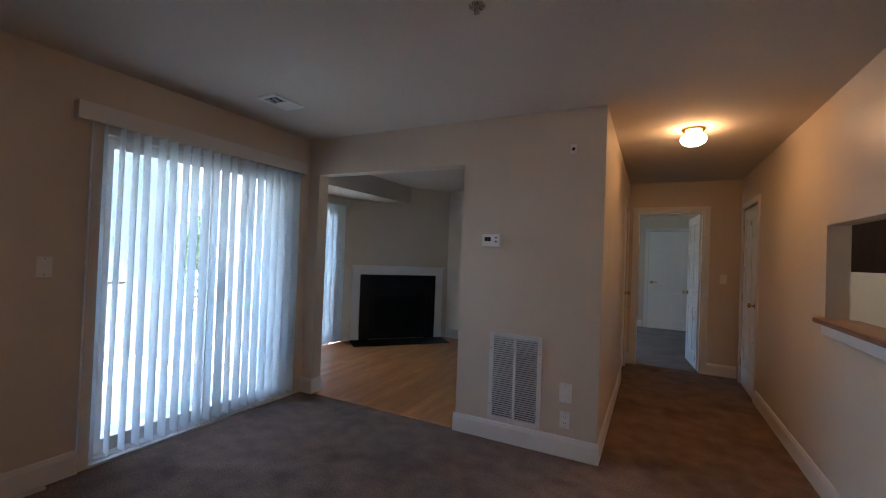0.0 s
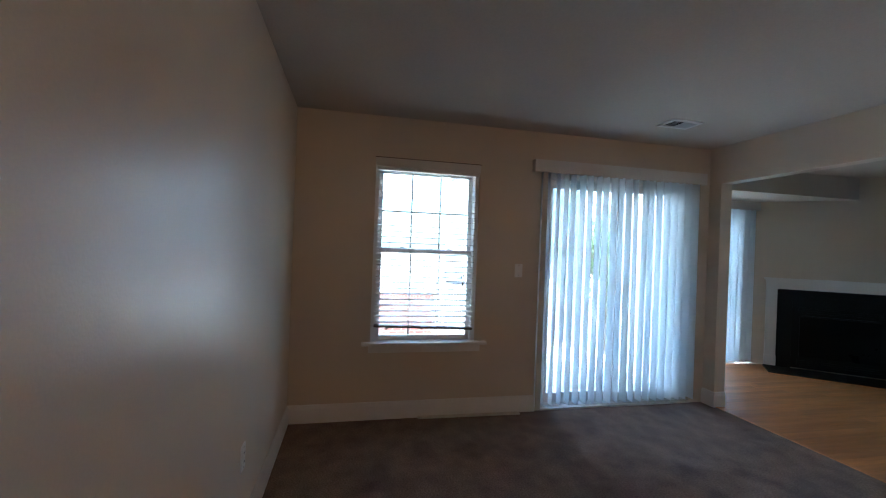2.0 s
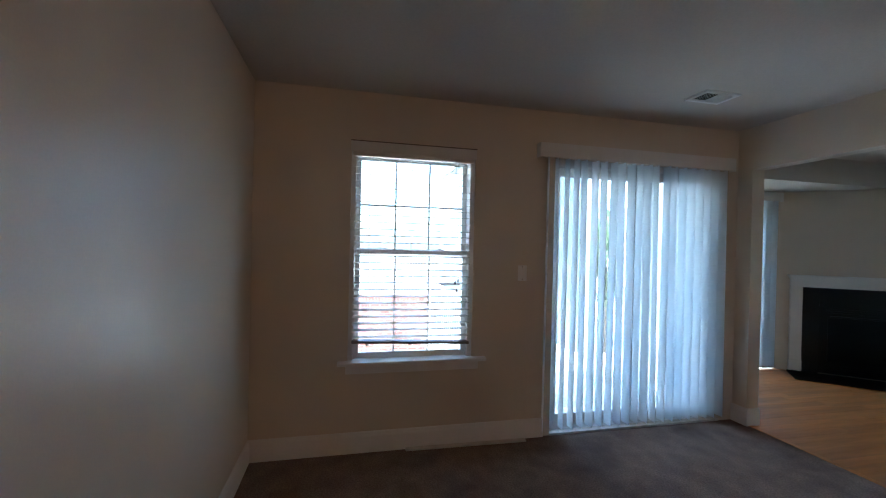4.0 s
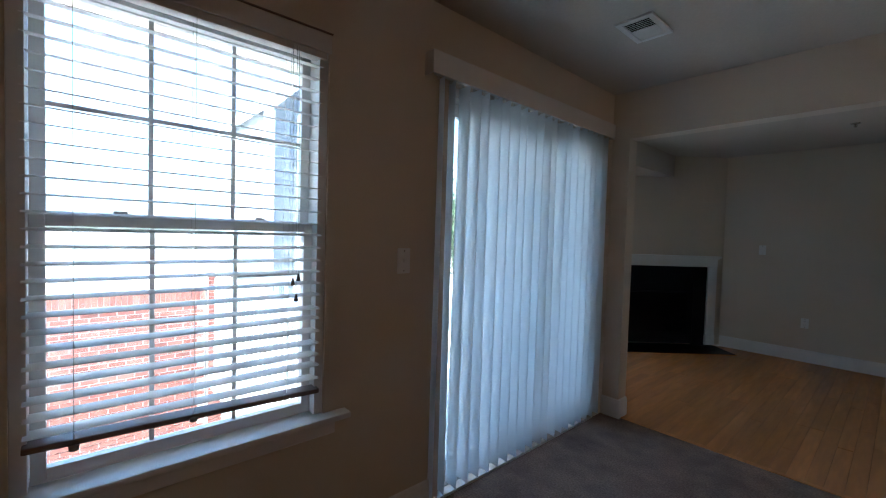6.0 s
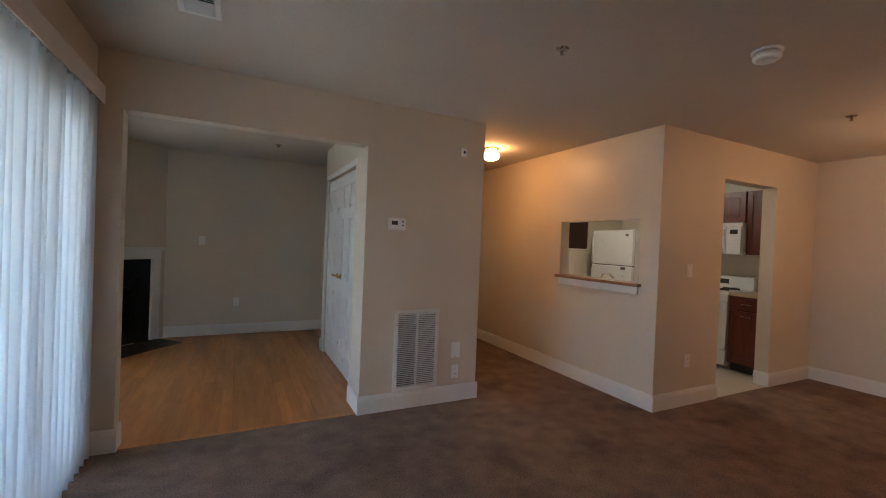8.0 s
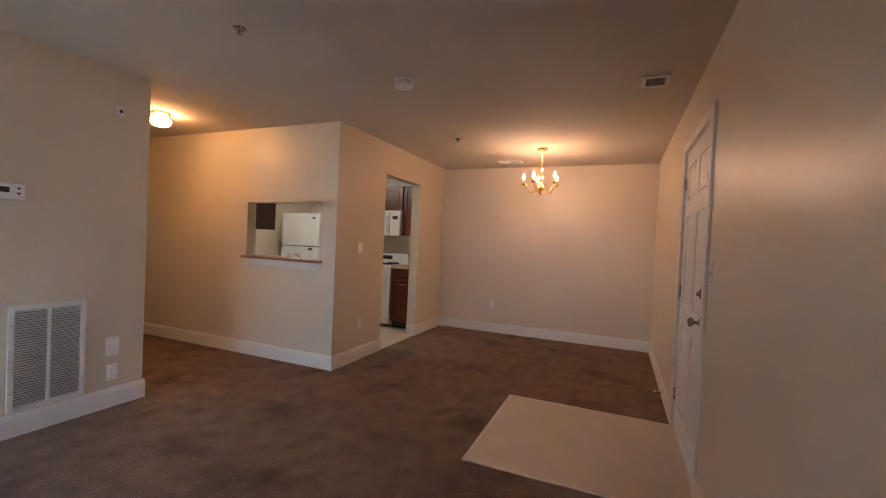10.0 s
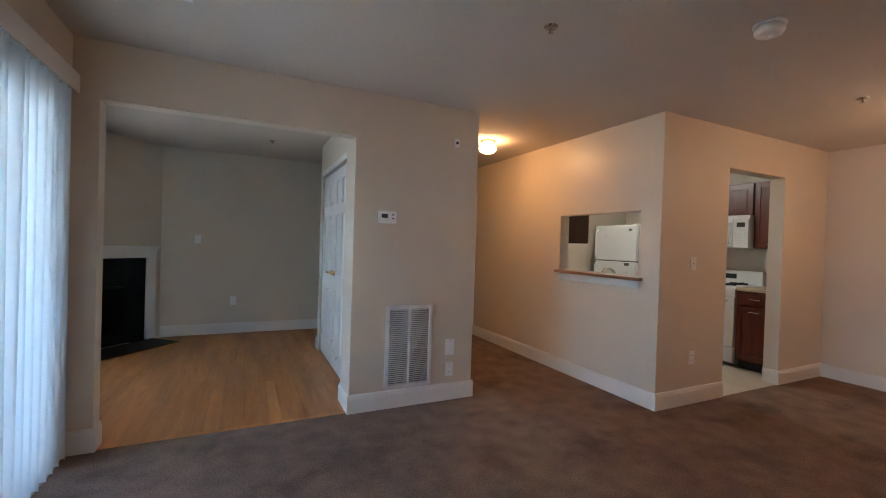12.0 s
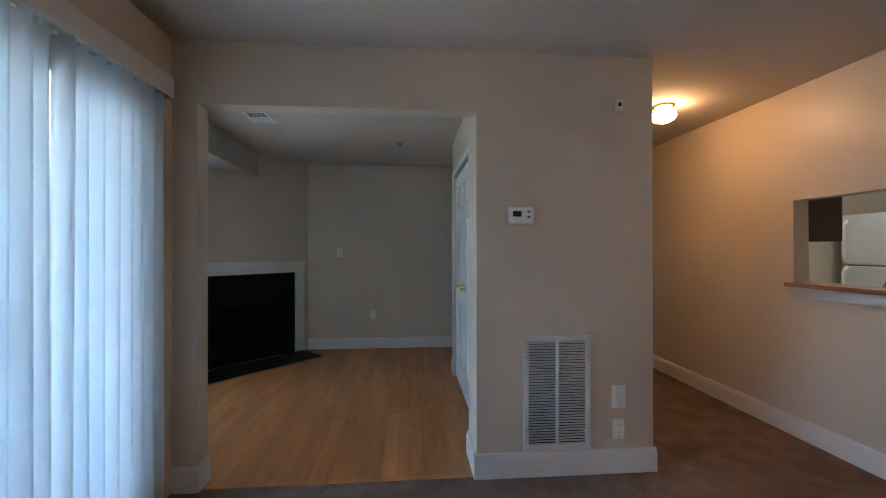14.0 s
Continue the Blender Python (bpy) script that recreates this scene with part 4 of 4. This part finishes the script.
def base_unit(y0, y1):
    u = thing("base_cabinet", (KF + 0.3, (y0 + y1) / 2, 0), "dark cherry wooden base cabinet with drawer and bright handles", "cabinet", "kitchen base cabinets")
    part("body", boxed(KF, XE - 0.01, y0, y1, 0.10, 0.885), CHERRY, u)
    part("toe_kick", boxed(KF + 0.07, XE - 0.01, y0 + 0.002, y1 - 0.002, -0.002, 0.10), DARKPL, u)
    d1 = front("drawer", KF, y0 + 0.012, y1 - 0.012, 0.735, 0.87, u)
    pull((y0 + y1) / 2 - 0.055, (y0 + y1) / 2 + 0.055, 0.80, KF - 0.021, d1)
    d2 = front("door", KF, y0 + 0.012, y1 - 0.012, 0.12, 0.715, u)
    pull((y0 + y1) / 2 - 0.055, (y0 + y1) / 2 + 0.055, 0.66, KF - 0.021, d2)


def wall_unit(y0, y1, z0, z1, x=XE - 0.32):
    u = thing("wall_cabinet", (XE, (y0 + y1) / 2, z0), "dark cherry wooden wall cabinet, closed", "cabinet", "kitchen wall cabinets")
    part("body", boxed(x, XE - 0.001, y0, y1, z0, z1), CHERRY, u)
    d1 = front("door", x, y0 + 0.01, y1 - 0.01, z0 + 0.008, z1 - 0.01, u)
    pull((y0 + y1) / 2 - 0.05, (y0 + y1) / 2 + 0.05, z0 + 0.045, x - 0.021, d1)


base_unit(3.115, 3.513)
base_unit(4.281, 4.63)
wall_unit(3.115, 3.513, 1.375, 2.145)
wall_unit(3.515, 4.279, 1.765, 2.145)
wall_unit(4.281, 4.63, 1.375, 2.145)
for y0, y1 in ((3.112, 3.515), (4.279, 4.64)):
    solid("countertop", boxed(KF - 0.03, XE - 0.001, y0, y1, 0.885, 0.923, bevel=0.006), COUNTER, "tan laminate worktop beside the range", "countertop")

# range
rg = thing("kitchen_range", (6.2, 3.87, 0), "white freestanding range with black burner grates", "stove")
ry0, ry1 = 3.519, 4.275
part("body", boxed(KF, XE - 0.012, ry0, ry1, 0.04, 0.905, bevel=0.004), APPL, rg)
ck = part("cooktop", boxed(KF - 0.01, XE - 0.09, ry0, ry1, 0.905, 0.925, bevel=0.005), APPL, rg)
for by in (3.71, 4.09):
    for bxx in (6.16, 6.40):
        bm = bmesh.new()
        for dx, dy in ((0.095, 0), (-0.095, 0), (0, 0.095), (0, -0.095)):
            bx(bm, min(bxx, bxx + dx) - 0.005, max(bxx, bxx + dx) + 0.005, min(by, by + dy) - 0.005, max(by, by + dy) + 0.005, 0.925, 0.950)
        lathe(bm, ((0.045, 0.925), (0.045, 0.938), (0.02, 0.940)), centre=(bxx, by, 0), segs=16)
        part("grate", bm, DARKPL, ck, "black burner grate")
bg = part("backguard", boxed(XE - 0.09, XE - 0.012, ry0, ry1, 0.905, 1.09, bevel=0.006), APPL, rg)
part("clock_panel", boxed(XE - 0.0935, XE - 0.0895, 3.81, 3.99, 0.99, 1.05), LCD, bg)
od = part("oven_door", boxed(KF - 0.035, KF - 0.001, ry0 + 0.004, ry1 - 0.004, 0.235, 0.80, bevel=0.006), APPL, rg)
part("oven_window", boxed(KF - 0.038, KF - 0.0345, ry0 + 0.16, ry1 - 0.16, 0.38, 0.64), LCD, od)
part("handle", tube(bmesh.new(), [(KF - 0.034, ry0 + 0.08, 0.755), (KF - 0.075, ry0 + 0.09, 0.755), (KF - 0.075, ry1 - 0.09, 0.755), (KF - 0.034, ry1 - 0.08, 0.755)], 0.012), APPL, od)
part("drawer", boxed(KF - 0.03, KF - 0.001, ry0 + 0.004, ry1 - 0.004, 0.05, 0.225, bevel=0.006), APPL, rg)
part("control_panel", boxed(KF - 0.025, KF - 0.001, ry0 + 0.002, ry1 - 0.002, 0.81, 0.903, bevel=0.006), APPL, rg)
for i in range(4):
    y = ry0 + 0.12 + 0.17 * i
    part("knob", lathe(bmesh.new(), ((0.02, 0), (0.021, 0.006), (0.016, 0.022)), m=pose(KF - 0.0245, y, 0.857, 0, -90), segs=14), APPL, rg)

# microwave
mw = thing("microwave_oven", (6.35, 3.87, 1.37), "white over-the-range microwave with handle and dark display", "microwave")
mx = XE - 0.395
part("body", boxed(mx, XE - 0.005, ry0, ry1, 1.372, 1.762, bevel=0.004), APPL, mw)
md = part("door", boxed(mx - 0.028, mx - 0.0005, ry0 + 0.175, ry1 - 0.003, 1.378, 1.715, bevel=0.005), APPL, mw)
part("window", boxed(mx - 0.0305, mx - 0.0275, ry0 + 0.27, ry1 - 0.08, 1.44, 1.66), material("microwave_window_grey", (0.33, 0.33, 0.33), rough=0.15, bump_scale=0), md)
part("handle", tube(bmesh.new(), [(mx - 0.027, ry0 + 0.205, 1.42), (mx - 0.062, ry0 + 0.205, 1.45), (mx - 0.068, ry0 + 0.205, 1.55), (mx - 0.062, ry0 + 0.205, 1.64), (mx - 0.027, ry0 + 0.205, 1.67)], 0.011), APPL, md)
cp = part("control_panel", boxed(mx - 0.026, mx - 0.0005, ry0 + 0.003, ry0 + 0.17, 1.378, 1.715, bevel=0.004), APPL, mw)
part("display", boxed(mx - 0.0275, mx - 0.0255, ry0 + 0.04, ry0 + 0.13, 1.62, 1.675), LCD, cp)
for i in range(4):
    for j in range(3):
        part("key", boxed(mx - 0.0275, mx - 0.0255, ry0 + 0.04 + 0.032 * j, ry0 + 0.064 + 0.032 * j, 1.43 + 0.04 * i, 1.455 + 0.04 * i), PLATE, cp)
for i in range(9):
    part("vent_slat", boxed(mx - 0.012, mx - 0.0005, ry0 + 0.05 + 0.075 * i, ry0 + 0.11 + 0.075 * i, 1.728, 1.738), PLATE, mw)

# refrigerator
fr = thing("refrigerator", (6.1, 5.03, 0), "white top-freezer refrigerator with dark badge", "refrigerator")
fx, fy0, fy1 = 5.83, 4.69, 5.42
part("body", boxed(fx, XE - 0.03, fy0, fy1, 0.02, 1.655, bevel=0.01), APPL, fr)
fz = part("freezer_door", boxed(fx - 0.062, fx - 0.004, fy0, fy1, 1.150, 1.66, bevel=0.014), APPL, fr)
fd = part("fridge_door", boxed(fx - 0.062, fx - 0.004, fy0, fy1, 0.08, 1.138, bevel=0.014), APPL, fr)
part("gasket", boxed(fx - 0.0045, fx + 0.001, fy0 + 0.006, fy1 - 0.006, 0.09, 1.65), DARKPL, fr)
part("toe_grille", boxed(fx - 0.03, fx, fy0 + 0.01, fy1 - 0.01, 0.0, 0.075), DARKPL, fr)
part("handle", tube(bmesh.new(), [(fx - 0.06, fy1 - 0.05, 1.16), (fx - 0.10, fy1 - 0.045, 1.20), (fx - 0.10, fy1 - 0.045, 1.55), (fx - 0.06, fy1 - 0.05, 1.60)], 0.014), APPL, fz)
part("handle", tube(bmesh.new(), [(fx - 0.06, fy1 - 0.05, 1.12), (fx - 0.10, fy1 - 0.045, 1.08), (fx - 0.10, fy1 - 0.045, 0.60), (fx - 0.06, fy1 - 0.05, 0.55)], 0.014), APPL, fd)
part("badge", boxed(fx - 0.0645, fx - 0.0615, fy0 + 0.075, fy0 + 0.125, 1.575, 1.605, bevel=0.001), BADGE, fz)
part("badge", boxed(fx - 0.0645, fx - 0.0615, fy0 + 0.11, fy0 + 0.19, 1.085, 1.125, bevel=0.001), BADGE, fd)
part("lock", boxed(fx - 0.0645, fx - 0.0615, fy0 + 0.145, fy0 + 0.155, 0.985, 1.0), BADGE, fd)
part("hinge_cap", boxed(fx - 0.05, fx + 0.03, fy0 + 0.005, fy0 + 0.06, 1.66, 1.675, bevel=0.004), APPL, fr)

# units on the pass-through side
u = thing("wall_cabinet", (XK + 0.115, 4.75, 1.365), "dark wooden wall cabinet seen from its plain side", "cabinet", "kitchen wall cabinets")
part("body", boxed(XK + 0.116, XK + 0.55, 4.33, 5.58, 1.365, 2.12), CHERRYD, u)
for y0, y1 in ((4.335, 4.95), (4.96, 5.575)):
    part("door", boxed(XK + 0.55, XK + 0.568, y0, y1, 1.37, 2.11, bevel=0.003), CHERRY, u)
u = thing("sink_cabinet", (XK + 0.4, 4.3, 0), "dark cherry wooden base cabinets under the sink", "cabinet", "kitchen base cabinets")
part("body", boxed(XK + 0.116, XK + 0.70, 3.115, 5.58, 0.10, 0.885), CHERRY, u)
part("toe_kick", boxed(XK + 0.116, XK + 0.64, 3.12, 5.575, -0.002, 0.10), DARKPL, u)
for i in range(4):
    y = 3.13 + 0.61 * i
    part("door", boxed(XK + 0.70, XK + 0.718, y, y + 0.59, 0.12, 0.87, bevel=0.003), CHERRY, u)
solid("countertop", boxed(XK + 0.116, XK + 0.73, 3.112, 5.585, 0.885, 0.923, bevel=0.006), COUNTER, "tan laminate worktop with sink below the pass-through", "countertop")
fa = thing("faucet", (XK + 0.20, 3.78, 0.923), "chrome kitchen faucet standing on the worktop", "faucet")
part("base_plate", boxed(XK + 0.175, XK + 0.225, 3.67, 3.89, 0.923, 0.938, bevel=0.006), CHROME, fa)
part("spout", tube(bmesh.new(), [(XK + 0.20, 3.78, 0.936), (XK + 0.20, 3.78, 1.04), (XK + 0.24, 3.78, 1.10), (XK + 0.32, 3.78, 1.11), (XK + 0.39, 3.78, 1.07)], [0.016, 0.014, 0.012, 0.012, 0.012]), CHROME, fa)
for y in (3.70, 3.86):
    part("lever", tube(bmesh.new(), [(XK + 0.20, y, 0.936), (XK + 0.20, y, 0.985), (XK + 0.25, y, 1.02)], [0.013, 0.012, 0.008]), CHROME, fa)


# ---- outdoors ----
structure("ground", boxed(-400, 400, -400, 400, -3.2, -3.0), PAVING, "pale concrete parking ground below the deck")
dk = structure("deck_frame", boxed(-2.95, -0.165, 1.72, YT - 0.03, -0.20, -0.068), OUTW, "deck frame of the upper-floor balcony")
board = mesh_of("deck_board", boxed(-0.068, 0.068, 0, YT - 0.04 - 1.72, -0.028, 0, bevel=0.004), DECK)
x = -0.235
while x > -2.93:
    piece("deck_board", board, dk, Matrix.Translation((x, 1.725, -0.039)))
    x -= 0.141


def railing(name, p0, p1, label, top_mat):
    """A balcony railing from p0 to p1 at deck level."""
    a, b = Vector(p0), Vector(p1)
    r = thing(name, (a + b) / 2, label, "railing")
    d = b - a
    n = int(d.length / 0.105)
    th = math.degrees(math.atan2(d.y, d.x))
    T = pose(a.x, a.y, a.z, 0, 0, th)
    L = d.length
    part("top_rail", boxed(0, L, -0.045, 0.045, 0.90, 0.935, bevel=0.006, m=T), top_mat, r)
    part("upper_rail", boxed(0, L, -0.018, 0.018, 0.82, 0.899, bevel=0.003, m=T), OUTW, r)
    part("bottom_rail", boxed(0, L, -0.018, 0.018, 0.08, 0.15, bevel=0.003, m=T), OUTW, r)
    me = mesh_of("baluster", boxed(-0.017, 0.017, -0.017, 0.017, 0.15, 0.82), OUTW)
    inv = Matrix.Translation(-((a + b) / 2))
    for i in range(n + 1):
        piece("baluster", me, r, inv @ T @ Matrix.Translation((L * (i + 0.5) / (n + 1), 0, 0)))
    for u in (0.045, L - 0.045):
        part("post", boxed(u - 0.045, u + 0.045, -0.045, 0.045, 0, 1.0, bevel=0.005, m=T), OUTW, r)
    return r


railing("deck_railing", (-2.88, 1.78, -0.039), (-2.88, YT - 0.1, -0.039), "white deck railing with dark top rail and balusters", RAILDK)
railing("deck_railing", (-2.82, 1.78, -0.039), (-0.19, 1.78, -0.039), "white deck railing beside the window", OUTW)

# outer face of the fireplace room beside the deck
ow_ = structure("wall_outer_siding", boxed(-1.40, -0.16, YT - 0.02, YT, -0.30, 4.9), SIDEW, "white lap siding beside the deck")
lap = mesh_of("siding_board", prism(bmesh.new(), [Vector((0, 0, 0)), Vector((0, -0.020, 0)), Vector((0, -0.006, 0.118)), Vector((0, 0, 0.118))], (0, 0, 0), (1.235, 0, 0)), SIDEW)
for i in range(24):
    piece("siding_board", lap, ow_, Matrix.Translation((-1.40, YT - 0.02, -0.28 + 0.115 * i)))
structure("wall_outer_west", boxed(-0.185, -0.1605, -0.15, 2.06, 2.2, 5.3), SIDEW)

# neighbouring house
nb = thing("neighbour_house", (-6.3, 3.9, -3.0), "grey-sided neighbouring house with white corner boards and gable", "house")
part("wall", boxed(-9.0, -6.05, 2.45, 5.45, -3.0, 3.45), SIDING, nb)
bm = prism(bmesh.new(), [Vector((-6.05, 2.45, 3.45)), Vector((-6.05, 5.45, 3.45)), Vector((-6.05, 3.95, 4.95))], (0, 0, 0), (-2.95, 0, 0))
part("gable", bm, SIDING, nb)
lap2 = mesh_of("siding_board", prism(bmesh.new(), [Vector((0, 0, 0)), Vector((0.022, 0, 0)), Vector((0.006, 0, 0.155)), Vector((0, 0, 0.155))], (0, 0, 0), (0, 2.68, 0)), SIDING)
for i in range(30):
    piece("siding_board", lap2, nb, Matrix.Translation((-6.05 + 6.3, 2.61 - 3.9, -1.2 + 0.15 * i + 3.0)))
for y in (2.43, 3.02, 5.29):
    part("corner_board", boxed(-6.05, -6.015, y, y + 0.18, -3.0, 3.45, bevel=0.004), OUTW, nb)
for s in (-1, 1):
    bm = prism(bmesh.new(), [Vector((-5.75, 3.95, 5.13)), Vector((-5.75, 3.95 + s * 1.62, 3.51)), Vector((-5.75, 3.95 + s * 1.62, 3.35)), Vector((-5.75, 3.95, 4.97))], (0, 0, 0), (-3.4, 0, 0))
    part("roof", bm, OUTW, nb)
    bm = prism(bmesh.new(), [Vector((-5.75, 3.95, 5.11)), Vector((-5.75, 3.95 + s * 1.62, 3.49)), Vector((-5.75, 3.95 + s * 1.62, 3.25)), Vector((-5.75, 3.95, 4.87))], (0, 0, 0), (0.03, 0, 0))
    part("rake_board", bm, OUTW, nb)

nb.location.y += 0.80

# brick wing beside it
bw = thing("brick_wing", (-6.2, 0.0, -3.0), "low red brick wing with soldier course and corner pier", "house")
part("core", boxed(-6.6, -6.115, -5.0, 2.16, -3.0, 0.36), MORTAR, bw)
part("pier_core", boxed(-6.6, -6.055, 2.18, 2.40, -3.0, 0.62), MORTAR, bw)
part("cap", boxed(-6.65, -6.03, 2.15, 2.43, 0.62, 0.67, bevel=0.005), OUTW, bw)
br = mesh_of("brick", boxed(-0.05, 0.05, 0.002, 0.191, 0, 0.053, bevel=0.0), BRICK)
so = mesh_of("brick", boxed(-0.05, 0.05, 0, 0.058, 0, 0.195, bevel=0.0), BRICK)
rest = bmesh.new()
O = Matrix.Translation((6.2, 0, 3.0))
count = 0
for r in range(44):
    z = 0.36 - 0.205 - 0.068 * (r + 1)
    for q in range(34):
        y = 1.95 - 0.207 * q + (0.1035 if r % 2 else 0)
        if y + 0.195 > 2.16:
            continue
        m = Matrix.Translation((-6.15 + random.uniform(-0.003, 0.003), y, z))
        if r < 18 and q < 14 and count < 262:
            piece("brick", br, bw, O @ m)
            count += 1
        else:
            bx(rest, -6.2, -6.1, y, y + 0.195, z, z + 0.058)
for q in range(100):
    y = 2.09 - 0.068 * q
    if q < 38:
        piece("brick", so, bw, O @ Matrix.Translation((-6.15, y, 0.36 - 0.197)))
    else:
        bx(rest, -6.2, -6.1, y, y + 0.058, 0.163, 0.358)
for r in range(50):
    bx(rest, -6.16, -6.04, 2.185, 2.395, 0.55 - 0.068 * r, 0.608 - 0.068 * r)
tagged(part("joined_bricks", rest, BRICK, bw), kind="stuff")
bw.location.y += 0.20

# trees beyond the deck
def tree(x, y, h, seed):
    rnd = random.Random(seed)
    t = thing("tree", (x, y, -3.0), "leafy green tree beyond the deck railing", "tree", "trees beyond the deck")
    bm = bmesh.new()
    top = Vector((x, y, -3 + h * 0.62))
    tube(bm, [(x, y, -3.05), (x + 0.05, y, -3 + h * 0.2), (x - 0.05, y + 0.05, -3 + h * 0.42), top], [0.22, 0.17, 0.12, 0.05], segs=10)
    tips = []
    for i in range(16):
        z0 = -3 + h * rnd.uniform(0.25, 0.6)
        a = rnd.uniform(0, 6.283)
        ln = h * rnd.uniform(0.16, 0.30)
        p0 = Vector((x, y, z0))
        p2 = p0 + Vector((math.cos(a) * ln, math.sin(a) * ln, ln * rnd.uniform(0.5, 1.2)))
        p1 = (p0 + p2) / 2 + Vector((0, 0, -0.08 * ln))
        tube(bm, [p0, p1, p2], [0.06, 0.04, 0.012], segs=6)
        tips += [p1, p2, (p1 + p2) / 2]
    part("trunk", bm, BARK, t)
    verts, faces = [], []
    for p in tips + [top]:
        for _ in range(95):
            q = p + Vector((rnd.gauss(0, 0.38), rnd.gauss(0, 0.38), rnd.gauss(0, 0.32)))
            s = rnd.uniform(0.06, 0.12)
            R3 = Euler((rnd.uniform(0, 6.28), rnd.uniform(0, 6.28), rnd.uniform(0, 6.28))).to_matrix()
            n = len(verts)
            for c3 in ((-s, 0, 0), (0, -s * 0.5, 0.01), (s, 0, 0), (0, s * 0.5, 0.01)):
                verts.append(q + R3 @ Vector(c3))
            faces.append((n, n + 1, n + 2, n + 3))
    me = bpy.data.meshes.new("crown")
    me.from_pydata(verts, [], faces)
    me.materials.append(LEAF)
    ob = new("crown", me)
    ob.parent = t
    ob.matrix_parent_inverse = Matrix.Translation((-x, -y, 3.0))


for i, (x, y, h) in enumerate(((-13, 11.5, 7.5), (-16, 15.5, 9), (-12, 15, 7), (-18, 20, 9.5), (-15, 8.6, 8))):
    tree(x, y, h, 11 + i)

# ---- oak strips of the wood floor ----
PW, UNIT = 0.0826, 0.06
strips = {}
rnd = random.Random(21)
x = -1.2 + PW / 2
while x < 2.56:
    left, y = 53, YT + 0.05
    while left > 0:
        n = rnd.randint(7, 20)
        if left - n < 7:
            n = left if left <= 22 else left // 2
        if n not in strips:
            strips[n] = mesh_of("plank", boxed(-PW / 2 + 0.0006, PW / 2 - 0.0006, 0.0006, n * UNIT - 0.0006, -0.018, 0, bevel=0.001), OAK)
        piece("plank", strips[n], wood_floor, Matrix.Translation((x, y, -0.004 + rnd.uniform(-0.0004, 0.0003))))
        y += n * UNIT
        left -= n
    x += PW
